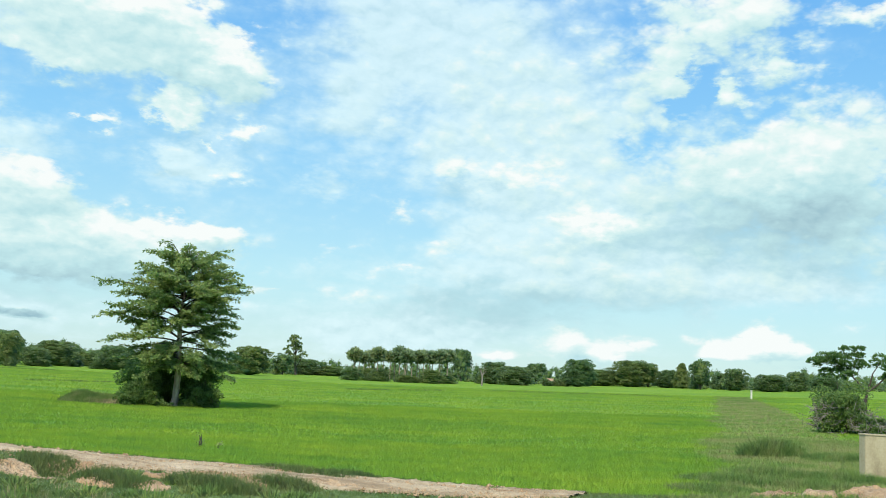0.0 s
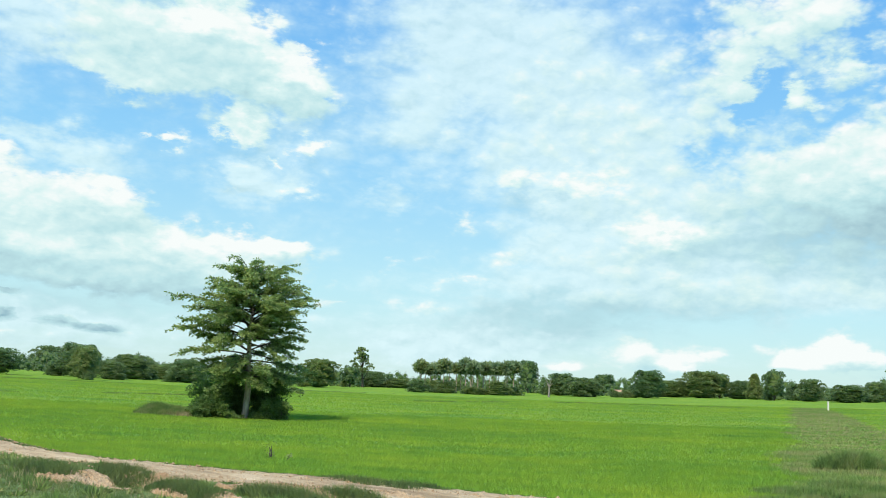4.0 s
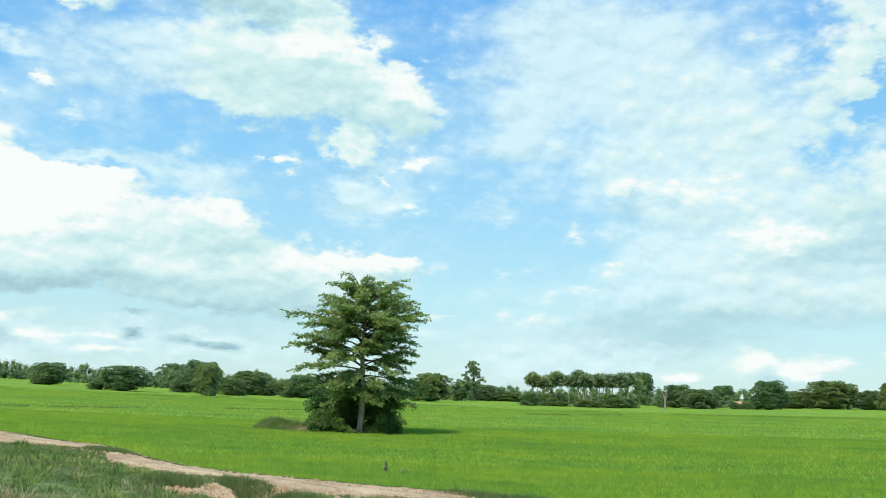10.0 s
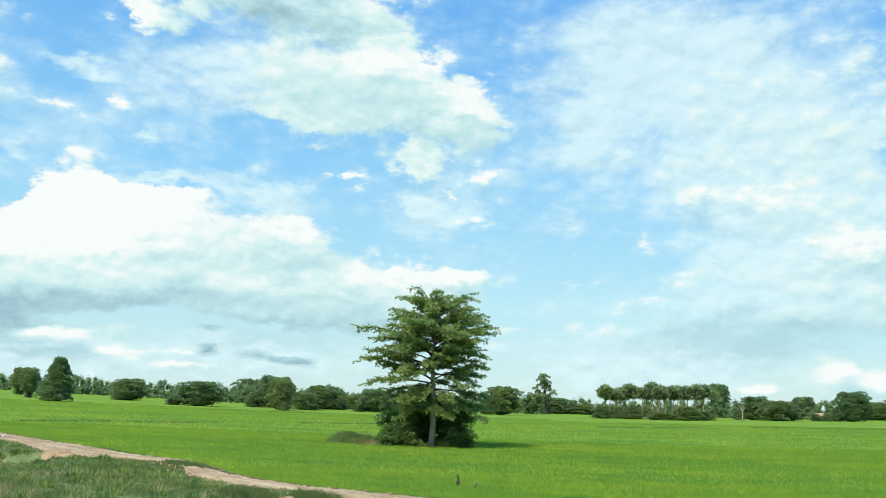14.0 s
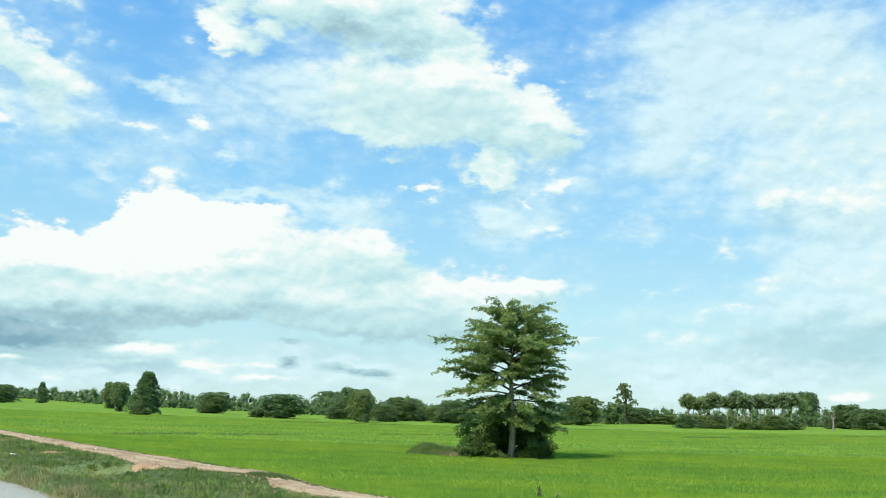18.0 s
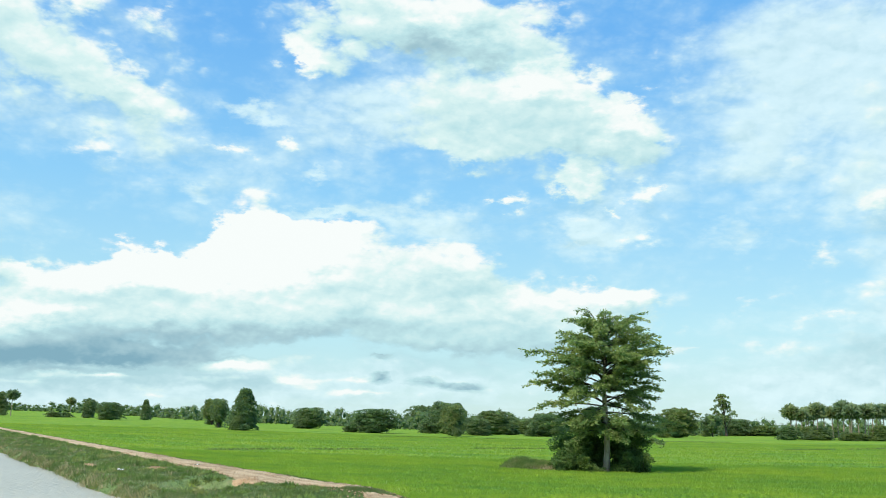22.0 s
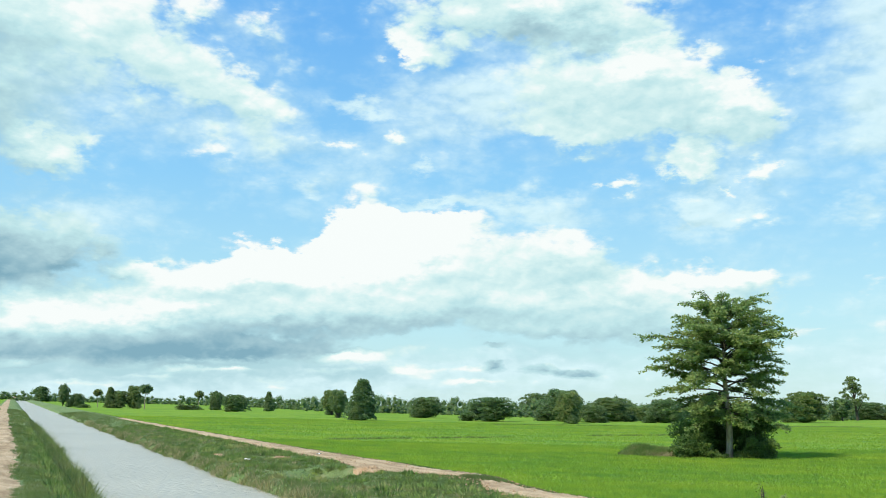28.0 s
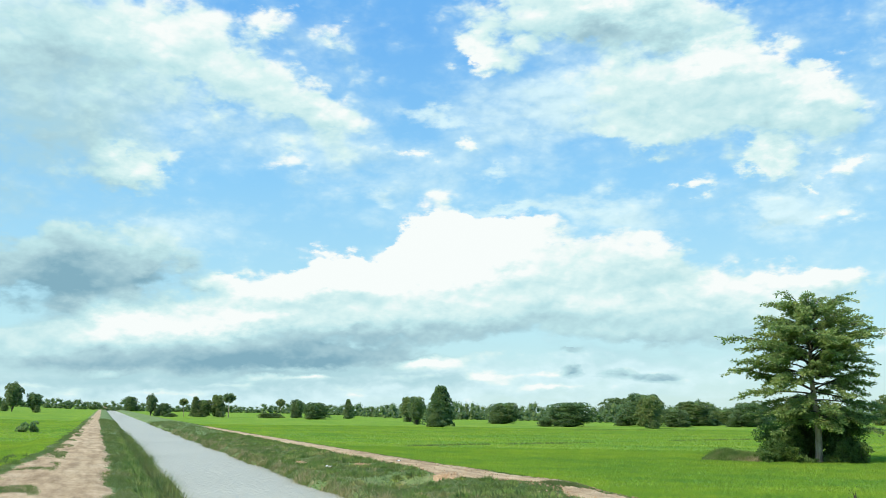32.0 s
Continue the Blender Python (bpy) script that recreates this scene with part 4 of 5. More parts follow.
# ---- groves of the plain ----
MASTERS = {k: [grove_tree(k, 100 + 10 * j + i) for i in range(4 if k == "round" else 2)] for j, k in enumerate(("round", "tall", "cone", "bush", "feather"))}
_turn = random.Random(5)
NAMES = {"round": ("broad leafy green tree standing on the rice plain", "tree"), "tall": ("slim tree with a bare trunk on the plain", "tree"),
         "cone": ("dense dark green tree with a pointed crown", "tree"), "bush": ("low dark green bush at the field's far edge", "shrub"),
         "feather": ("tall airy tree with sparse feathery crown", "tree")}


def grove(kind, az, r, h, w):
    if az > 43:
        h, w = h * 0.86, w * 0.74
    head = _turn.choice(MASTERS[kind])
    ob = stand(head, az, r, h, w, _turn.uniform(0, 6.28))
    if kind in ("round", "tall", "cone"):
        for k in range(1):
            low = stand(_turn.choice(MASTERS["bush"]), az + math.degrees(w / r) * _turn.uniform(-0.6, 0.6), r + _turn.uniform(-3, 5), h * _turn.uniform(0.25, 0.42), w * _turn.uniform(0.35, 0.55), _turn.uniform(0, 6.28))
            tagged(low, *NAMES["bush"], group="bushes of the plain")
    return tagged(ob, *NAMES[kind], group="trees of the plain")


grove("round", 11.6, 287, 8.4, 10.5)
grove("round", 25.1, 221, 7.1, 5.0)
grove("round", 22.4, 271, 6.6, 10.0)
grove("round", 23.7, 244, 4.4, 6.3)
grove("round", 21.0, 303, 4.5, 8.1)
grove("round", 19.3, 253, 5.8, 8.3)
grove("tall", 9.5, 333, 7.2, 6.4)
grove("feather", 8.7, 354, 15.2, 11.7)
grove("round", 8.0, 378, 6.2, 9.1)
grove("bush", 6.4, 378, 3.7, 13.8)
grove("bush", 2.9, 339, 3.5, 5.4)
grove("tall", -1.6, 378, 12.6, 8.4)
grove("round", -3.5, 320, 7.4, 9.8)
grove("round", -4.8, 307, 6.0, 11.3)
grove("tall", -6.3, 378, 8.1, 9.2)
grove("round", -8.8, 321, 9.1, 10.6)
grove("round", -10.3, 378, 6.3, 11.3)
grove("round", -11.9, 377, 10.2, 15.6)
grove("tall", -13.1, 378, 9.3, 8.0)
grove("round", -14.2, 378, 6.9, 8.8)
grove("cone", -15.1, 367, 9.4, 7.2)
grove("tall", -16.2, 343, 10.1, 7.1)
grove("round", -17.5, 363, 5.9, 8.2)
grove("round", -18.3, 335, 7.2, 7.5)
grove("round", -20.1, 320, 5.4, 10.5)
grove("round", -21.6, 339, 6.6, 7.3)
grove("round", -23.1, 357, 5.2, 9.4)
grove("cone", 38.1, 209, 8.8, 7.8)
grove("tall", 39.5, 238, 6.8, 4.3)
grove("round", 34.1, 281, 6.0, 8.6)
grove("round", 30.1, 236, 5.8, 10.2)
grove("round", 27.3, 378, 9.1, 11.1)
grove("round", 25.5, 257, 8.4, 10.0)
grove("round", 22.5, 364, 7.4, 13.6)
grove("round", 20.6, 347, 5.0, 7.6)
grove("round", 19.4, 271, 6.2, 7.3)
grove("round", 51.6, 378, 9.8, 7.0)
grove("round", 45.7, 331, 6.6, 10.2)
grove("tall", 46.9, 378, 8.1, 7.0)
grove("cone", 43.7, 366, 8.5, 6.6)
grove("tall", 39.9, 290, 7.5, 6.1)
grove("bush", 48.3, 378, 2.0, 10.1)
grove("tall", 63.0, 378, 11.8, 8.0)
grove("tall", 61.9, 378, 7.9, 7.0)
grove("round", 56.6, 720, 12.0, 12.0)
grove("tall", 55.5, 378, 9.3, 5.1)
grove("round", 54.7, 378, 5.7, 5.5)
grove("round", 52.5, 378, 7.6, 8.4)
grove("cone", 52.9, 378, 8.9, 7.4)
grove("cone", 46.9, 378, 8.2, 5.9)
grove("bush", 48.7, 368, 2.2, 8.7)
grove("bush", 54.4, 362, 1.5, 6.1)
PALMS = [palm_tree(300 + i) for i in range(4)]
for az, h in ((5.02, 9.2), (4.59, 8.6), (4.10, 9.0), (3.64, 9.6), (2.96, 9.2), (2.30, 10.0), (1.83, 8.9), (1.26, 9.6), (0.84, 9.9), (0.41, 9.5), (-0.08, 10.2), (-0.52, 9.7)):
    _p = stand(_turn.choice(PALMS), az + _turn.uniform(-0.18, 0.18), 285 + _turn.uniform(-14, 14), h * _turn.uniform(0.93, 1.07), h * _turn.uniform(0.78, 0.96), _turn.uniform(0, 6.28))
    tagged(_p, "sugar palm with bare trunk and round fan crown", "palm tree", "sugar palms")
for az, h, r in ((4.85, 9.0, 305), (5.2, 8.8, 296), (4.3, 9.2, 301), (3.3, 9.4, 299), (2.6, 9.1, 303), (0.62, 9.6, 298), (1.5, 9.5, 300), (3.9, 9.3, 306), (2.0, 9.7, 300), (1.05, 9.3, 304), (0.2, 9.9, 302), (-0.3, 9.4, 307), (47.9, 7.2, 380), (51.0, 9.0, 370), (53.6, 7.0, 400)):
    tagged(stand(_turn.choice(PALMS), az, r, h, h * 0.86, _turn.uniform(0, 6.28)), "sugar palm with bare trunk and round fan crown", "palm tree", "sugar palms")
for az in (5.3, 4.1, 3.5, 2.2, 1.6, 0.3, -0.6):
    tagged(stand(_turn.choice(MASTERS["bush"]), az, 278 + _turn.uniform(-8, 8), _turn.uniform(1.8, 4.2), _turn.uniform(3.5, 8.5), _turn.uniform(0, 6.28)), *NAMES["bush"], group="bushes of the plain")
for az, r, h, w, turn in ((-6.95, 318, 2.2, 4.0, 1.0), (-7.6, 319, 2.5, 3.6, 2.0), (-7.25, 322, 1.5, 2.6, 3.0)):
    tagged(stand(MASTERS["bush"][0], az, r, h, w, turn), *NAMES["bush"], group="bushes of the plain")
for heads in (*MASTERS.values(), PALMS):
    for head in heads:
        hidden_master(head)


def far_woods():
    """The low belt of woods that closes the plain."""
    rng = np.random.default_rng(21)
    lob = []
    for az in np.arange(-36, 74, 0.10):
        away = float(smooth(38, 50, az))
        r = 400 + 420 * away + 25 * math.sin(az * 0.4) + rng.uniform(-30, 30)
        p = spot(az + rng.uniform(-0.1, 0.1), r)
        h = (5.8 + 0.4 * away + 1.3 * math.sin(az * 0.9) * math.sin(az * 0.37)) * rng.choice([0.6, 0.85, 1.0, 1.1, 1.3]) * rng.uniform(0.85, 1.1)
        h = max(h, 3.2)
        wide = 1.3 + 1.2 * away
        for k in range(4):
            s = rng.uniform(1.0, 1.7) * (1 + 0.5 * away)
            u = (k + 0.5) / 4
            lob.append([p.x + rng.normal(0, 0.6) * wide, p.y + rng.normal(0, 0.6) * wide, p.z + h * u * 0.86, s, s, h * 0.2])
    outer = lobes_crown(lob, 150000, 0.52, rng)
    # inner lobes get a darker leaf colour, shade painted into the belt's depth
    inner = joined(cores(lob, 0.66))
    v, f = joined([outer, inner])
    ob = mesh_object("far_woods", v, f, [LEAF_BELT, LEAF_THICKET_AND_SHADE], False, None, np.concatenate([np.zeros(len(outer[1])), np.ones(len(inner[1]))]))
    return tagged(ob, "distant belt of dark green woods along the horizon", "woods", kind="stuff")


far_woods()




# ---- the thorn bush, the little tree and the concrete wall beside the dike ----
def bare_branches(head, size, n, seed, mat):
    rng = np.random.default_rng(seed)
    out = []
    for i in range(n):
        a = rng.uniform(0, 6.283)
        root = np.array([math.cos(a) * size[0] * rng.uniform(0.3, 0.9), math.sin(a) * size[1] * rng.uniform(0.3, 0.9), size[2] * rng.uniform(0.05, 0.55)])
        d = np.array([math.cos(a), math.sin(a), rng.uniform(-0.2, 0.9)])
        L = rng.uniform(0.4, 0.9)
        p1 = root + d * L * 0.5 + rng.normal(0, 0.12, 3)
        p2 = root + d * L + rng.normal(0, 0.22, 3)
        out.append(tube([root, p1, p2], [0.035, 0.025, 0.008], 5))
        for k in range(3):
            out.append(tube([p1, p1 + rng.normal(0, 0.28, 3), p1 + rng.normal(0, 0.5, 3)], [0.018, 0.012, 0.004], 4))
    v, f = joined(out)
    v[:, 2] = np.maximum(v[:, 2], 0)
    return mesh_object("bare_branch_tangle", v, f, mat, False, head)


_b = thicket("thorn_bush", (2.7, 2.2, 4.1), 11500, 0.17, 71, LEAF_THICKET_AND_SHADE, "tangled thorn bush with grey dead branches", spot(-24.1, 69.8, 0.1), 20)
bare_branches(_b, (2.2, 2.0, 3.3), 80, 72, DEAD_WOOD)
_b = thicket("thorn_bush", (1.9, 1.9, 1.5), 5000, 0.17, 73, LEAF_THICKET_AND_SHADE, "low thorn bush with bleached twigs beside concrete wall", spot(-26.2, 68.0, 0.1), 10)
bare_branches(_b, (1.9, 1.9, 1.4), 30, 74, DEAD_WOOD)


def little_tree():
    rng = np.random.default_rng(81)
    head = new("tree")
    wood, lob = [], []
    fork = np.array([0.1, 0, 2.9])
    wood.append(tube([[0, 0, -0.2], [-0.05, 0, 1.2], [0.0, 0, 2.2], fork], [0.17, 0.13, 0.12, 0.11], 8))
    mids = [np.array(p) for p in ((-0.9, 0.1, 4.0), (0.5, -0.3, 4.3), (1.3, 0.2, 4.0))]
    for m in mids:
        wood.append(tube([fork, (fork + m) / 2 + rng.normal(0, 0.08, 3), m], [0.09, 0.065, 0.05], 7))
    for x, y, z, s in ((-3.2, 0.3, 5.0, 0.8), (-2.5, -0.5, 5.3, 0.8), (-1.7, 0.4, 5.5, 0.9), (-2.0, 0.2, 4.6, 0.8), (-1.1, -0.3, 5.0, 0.8), (-0.7, 0.2, 5.9, 0.55), (-1.5, -0.4, 4.1, 0.6), (-0.4, 0.4, 4.8, 0.6), (0.9, 0.2, 5.3, 0.8), (1.7, -0.4, 5.1, 0.9), (2.6, 0.3, 5.0, 0.8), (1.5, 0.5, 4.5, 0.7), (3.2, 0.0, 4.5, 0.7), (-2.9, 0.1, 4.5, 0.5)):
        tip = np.array([x, y, z])
        mid = min(mids, key=lambda m: np.linalg.norm(m - tip))
        wood.append(tube([mid, (mid + tip) / 2 + rng.normal(0, 0.1, 3), tip], [0.04, 0.028, 0.010], 6))
        for k in range(5):
            d = rng.normal(0, 0.42, 3) * [1, 1, 0.6]
            lob.append([*(tip + d), s * 0.55, s * 0.55, s * 0.34])
    v, f = joined(wood)
    mesh_object("trunk", v, f, DARK_BARK, True, head)
    v, f = lobes_crown(lob, 9500, 0.17, rng)
    mesh_object("crown", v, f, LEAF_THICKET_AND_SHADE, False, head)
    head.matrix_basis = Matrix.Translation(spot(-25.25, 76, 0.1)) @ Matrix.Rotation(radians(-25), 4, "Z")
    return tagged(head, "small flat-topped tree with forked trunk behind thorn bush", "tree")


little_tree()


def concrete_material():
    m, nt, bsdf = material("weathered_concrete")
    n = mnoise(nt, 1.4, 5.0, 0.6, (1.0, 1.0, 0.5))
    f = mnoise(nt, 14.0, 5.0, 0.6)
    col = mix(nt, 0.35, ramp(nt, n, [(0.3, (0.26, 0.20, 0.11)), (0.5, (0.47, 0.39, 0.23)), (0.7, (0.56, 0.49, 0.32))]), ramp(nt, f, [(0.3, (0.26, 0.22, 0.15)), (0.7, (0.48, 0.44, 0.33))]))
    nt.links.new(col, bsdf.inputs["Base Color"])
    bsdf.inputs["Roughness"].default_value = 0.9
    bump(nt, bsdf, f, 0.3, 0.02)
    return m


CONCRETE = concrete_material()


def slab(bm, x0, x1, y0, y1, z0, z1, bevel=0.0):
    vs = [bm.verts.new((x, y, z)) for z in (z0, z1) for x, y in ((x0, y0), (x1, y0), (x1, y1), (x0, y1))]
    fs = [bm.faces.new([vs[i] for i in q]) for q in ((3, 2, 1, 0), (4, 5, 6, 7), (0, 1, 5, 4), (1, 2, 6, 5), (2, 3, 7, 6), (3, 0, 4, 7))]
    if bevel:
        bmesh.ops.bevel(bm, geom=list({e for f in fs for e in f.edges}), offset=bevel, segments=2, affect="EDGES")


def part(name, bm, mat, parent, label=""):
    me = bpy.data.meshes.new(name)
    bm.normal_update()
    bm.to_mesh(me)
    bm.free()
    me.materials.append(mat)
    ob = new(name, me)
    ob.parent = parent
    if label:
        ob["label"] = label
    return ob


def headwall():
    """The culvert's end wall: a thick upright slab with a coping and a wing."""
    head = new("concrete_wall")
    bm = bmesh.new()
    slab(bm, 0.0, 3.2, 0.0, 0.40, -0.6, 1.58, 0.02)
    part("panel", bm, CONCRETE, head)
    bm = bmesh.new()
    slab(bm, -0.02, 3.22, -0.02, 0.42, 1.58, 1.64, 0.012)
    part("coping", bm, CONCRETE, head, "thin pale concrete coping")
    bm = bmesh.new()
    slab(bm, 3.2, 3.44, -1.6, 0.40, -0.6, 1.2, 0.02)
    part("wing", bm, CONCRETE, head)
    p = spot(-25.2, 37.2, 0.0)
    head.matrix_basis = Matrix.Translation(p) @ Matrix.Rotation(radians(6), 4, "Z")
    return tagged(head, "upright beige concrete culvert wall with weather stains", "wall")


headwall()


def marker_post():
    head = new("marker_post")
    bm = bmesh.new()
    slab(bm, -0.14, 0.14, -0.14, 0.14, -0.3, 1.6, 0.03)
    part("shaft", bm, PALE, head)
    bm = bmesh.new()
    slab(bm, -0.18, 0.18, -0.18, 0.18, 1.6, 1.7, 0.03)
    part("cap", bm, PALE, head)
    head.matrix_basis = Matrix.Translation(spot(-19.1, 185))
    return tagged(head, "pale concrete marker post beside the dike path", "post")


PALE = soil("pale_concrete", (0.50, 0.47, 0.40), (0.66, 0.63, 0.56), (0.75, 0.72, 0.66), 0.85)
marker_post()


def dead_trunk(az, r, h, seed):
    rng = np.random.default_rng(seed)
    head = new("dead_tree")
    bits = [tube([[0, 0, -0.2], [0.1, 0, h * 0.3], [0.05, 0, h * 0.55]], [0.28, 0.2, 0.16], 7)]
    for x, z in ((-0.9, 0.95), (0.7, 1.0), (-0.3, 0.85), (1.1, 0.8)):
        bits.append(tube([[0.05, 0, h * 0.5], [x * 0.5, rng.normal(0, 0.2), h * (0.5 + z) / 2], [x * h * 0.2, rng.normal(0, 0.4), h * z]], [0.13, 0.09, 0.03], 6))
    v, f = joined(bits)
    mesh_object("trunk", v, f, DEAD_WOOD, True, head)
    head.matrix_basis = Matrix.Translation(spot(az, r))
    return tagged(head, "bare pale dead tree with forked limbs", "tree")


dead_trunk(-2.9, 262, 5.4, 5)


# ---- worn earth ----
def earth_patch(name, az, r, along, across, height, seed, mat, label, turn=None, relief=1.0):
    """An irregular patch of bare earth, thicker in the middle, following the ground."""
    rng = np.random.default_rng(seed)
    c = spot(az, r)
    t = radians(CANAL_AZ if turn is None else turn)
    ux, uy = -math.sin(t), math.cos(t)
    rings, spokes = 9, 40
    a = np.linspace(0, 2 * np.pi, spokes, endpoint=False)
    edge = 1 + 0.22 * np.sin(a * 2 + seed) + 0.16 * np.sin(a * 5 + seed * 2) + rng.normal(0, 0.07, spokes)
    q = np.linspace(0.0, 1.0, rings)[:, None]
    p, w = along * q * np.cos(a) * edge, across * q * np.sin(a) * edge
    x, y = c.x + p * ux + w * uy, c.y + p * uy - w * ux
    z = land(x, y) + 0.03 + height * (1 - q ** 2) + rng.normal(0, 0.03 * relief, p.shape) * (q > 0.05) * (q < 0.99) - 0.10 * (q > 0.99)
    f = []
    for i in range(rings - 1):
        for j in range(spokes):
            f.append((i * spokes + j, (i + 1) * spokes + j, (i + 1) * spokes + (j + 1) % spokes, i * spokes + (j + 1) % spokes))
    ob = mesh_object(name, np.stack([x, y, z], -1).reshape(-1, 3), f, mat, True)
    return tagged(ob, label, "bare earth", kind="structure")


CLAY = soil("red_clay", (0.25, 0.145, 0.07), (0.44, 0.295, 0.16), (0.63, 0.47, 0.30))
SCAR = "crumbling reddish bare earth on the canal bank"
earth_patch("trim_earth", -21.0, 28.4, 1.0, 1.6, 0.30, 3, CLAY, "low heap of pale reddish earth by the dike", -70, 1.3)
earth_patch("trim_earth", -25.4, 28.2, 1.0, 1.6, 0.20, 4, CLAY, "low heap of pale reddish earth by the dike", -70, 1.3)
earth_patch("trim_earth", -19.0, 28.9, 1.2, 0.5, 0.04, 5, DIRT, "low heap of pale reddish earth by the dike", -70)
for az, r, al, ac, hh, seed in SCARS:
    earth_patch("trim_earth", az, r, al, ac, hh, seed, CLAY, SCAR, None, 1.1)


def bund(points, label):
    """A low grassy ridge between paddies."""
    pts = [spot(az, r) for az, r in points]
    px, py = np.array([p.x for p in pts]), np.array([p.y for p in pts])
    d = np.concatenate([[0], np.cumsum(np.hypot(np.diff(px), np.diff(py)))])
    rng = np.random.default_rng(int(d[-1]))
    u = rng.uniform(0, d[-1], int(d[-1] * 11))
    u = u[wob(u, 0.11, 1) + 0.5 * wob(u, 0.7, 2) > -0.2]
    x, y = np.interp(u, d, px) + rng.normal(0, 0.3, len(u)), np.interp(u, d, py) + rng.normal(0, 0.3, len(u))
    ob = blades("bund", x, y, land(x, y), 0.24, 0.05, 4, ROUGH, int(d[-1]), 0.4)
    return tagged(ob, label, "bund", kind="stuff")


bund([(40, 92), (36, 99), (29.8, 109), (23.5, 123), (18.7, 133)], "low dark grassy bund between rice paddies")
bund([(5.5, 152), (0, 172), (-4.6, 190), (-10, 192), (-16.2, 190)], "low dark grassy bund between rice paddies")
bund([(30, 190), (20, 205), (10, 215), (6, 220)], "low dark grassy bund between rice paddies")


def clods():
    """Crumbs of earth along the path and below the scars."""
    rng = np.random.default_rng(91)
    n = 2600
    s = 10 + 60 * rng.random(n) ** 1.7
    o = far_track_at(s) + rng.choice([-1.0, 1.0], n) * rng.uniform(0.2, 1.6, n) - 0.2
    x, y = s * UX + o * NX, s * UY + o * NY
    c = np.stack([x, y, land(x, y) + 0.05], 1)
    r = 0.025 + 0.06 * rng.random(n) ** 3
    unit = np.array([[1, 0, 0], [0, 1, 0], [-1, 0, 0], [0, -1, 0], [0, 0, 0.8], [0, 0, -0.8]], float)
    v = c[:, None] + unit[None] * r[:, None, None] * rng.uniform(0.6, 1.3, (n, 6, 1))
    f = np.array([[0, 1, 4], [1, 2, 4], [2, 3, 4], [3, 0, 4], [1, 0, 5], [2, 1, 5], [3, 2, 5], [0, 3, 5]])
    ob = mesh_object("clods", v.reshape(-1, 3), (np.arange(n)[:, None, None] * 6 + f).reshape(-1, 3), CLAY)
    return tagged(ob, "crumbs of reddish earth beside the path", "earth", kind="stuff")


clods()


def far_house():
    """A hut with a reddish roof among the trees."""
    head = new("house")
    bm = bmesh.new()
    slab(bm, -2.6, 2.6, -2.0, 2.0, 0.0, 2.4)
    part("wall", bm, PALE, head)
    bm = bmesh.new()
    a = [bm.verts.new(p) for p in ((-3.1, -2.6, 2.3), (3.1, -2.6, 2.3), (3.1, 2.6, 2.3), (-3.1, 2.6, 2.3), (-3.1, 0, 4.2), (3.1, 0, 4.2))]
    for q in ((0, 1, 5, 4), (2, 3, 4, 5), (0, 4, 3), (1, 2, 5), (3, 2, 1, 0)):
        bm.faces.new([a[i] for i in q])
    part("roof", bm, RAW, head, "rusty red sheet roof")
    bm = bmesh.new()
    slab(bm, -0.5, 0.5, -2.06, -1.98, 0.0, 2.0)
    part("door", bm, DARK_BARK, head)
    head.matrix_basis = Matrix.Translation(spot(-7.25, 330)) @ Matrix.Rotation(radians(-12), 4, "Z") @ Matrix.Scale(0.6, 4)
    return tagged(head, "small hut with rusty red roof among far trees", "house")


far_house()


def scrap(az, r, size, seed):
    rng = np.random.default_rng(seed)
    q = np.linspace(-1, 1, 5)
    u, w = np.meshgrid(q, q, indexing="ij")
    p = spot(az, r)
    v = np.stack([p.x + u * size, p.y + w * size * 0.7, p.z + 0.12 + rng.uniform(0, size * 0.7, u.shape)], -1).reshape(-1, 3)
    ob = mesh_object("plastic_scrap", v, grid_faces(5, 5), WHITE_PLASTIC)
    return tagged(ob, "crumpled white plastic scrap lying on the bank", "litter")


WHITE_PLASTIC, _nt, _b = material("white_plastic")
_nt.links.new(ramp(_nt, mnoise(_nt, 9.0), [(0.3, (0.6, 0.6, 0.58)), (0.7, (0.8, 0.8, 0.8))]), _b.inputs["Base Color"])
scrap(44.86, 53.9, 0.16, 1)
scrap(40.6, 55.3, 0.14, 2)


# ---- standing rice and bank grass ----
def dry_colour(nt):
    return ramp(nt, mnoise(nt, 1.2, 4.0, 0.65), [(0.3, (0.20, 0.25, 0.08)), (0.5, (0.38, 0.35, 0.18)), (0.7, (0.52, 0.44, 0.27))])


DRY = leafy("dry_blades", dry_colour, 0.35, 0.7, 0.6)
STRIP = leafy("strip_blades", lambda nt: ramp(nt, mnoise(nt, 0.35, 5.0, 0.65), [(0.32, (0.18, 0.34, 0.07)), (0.48, (0.28, 0.40, 0.11)), (0.66, (0.42, 0.43, 0.18))]), 0.4, 0.7, 0.85)
TUFT = leafy("tuft_blades", lambda nt: ramp(nt, mnoise(nt, 1.1, 4.0, 0.6), [(0.32, (0.12, 0.24, 0.06)), (0.5, (0.19, 0.32, 0.08)), (0.68, (0.31, 0.38, 0.14))]), 0.4, 0.7, 0.8)


def scatter(r0, r1, density, seed, a0=-31, a1=68):
    rng = np.random.default_rng(seed)
    n = int(0.5 * radians(a1 - a0) * (r1 * r1 - r0 * r0) * density)
    r = np.sqrt(rng.uniform(r0 * r0, r1 * r1, n))
    a = np.radians(rng.uniform(a0, a1, n))
    x, y = -r * np.sin(a), r * np.cos(a)
    return x, y, x * UX + y * UY, x * NX + y * NY


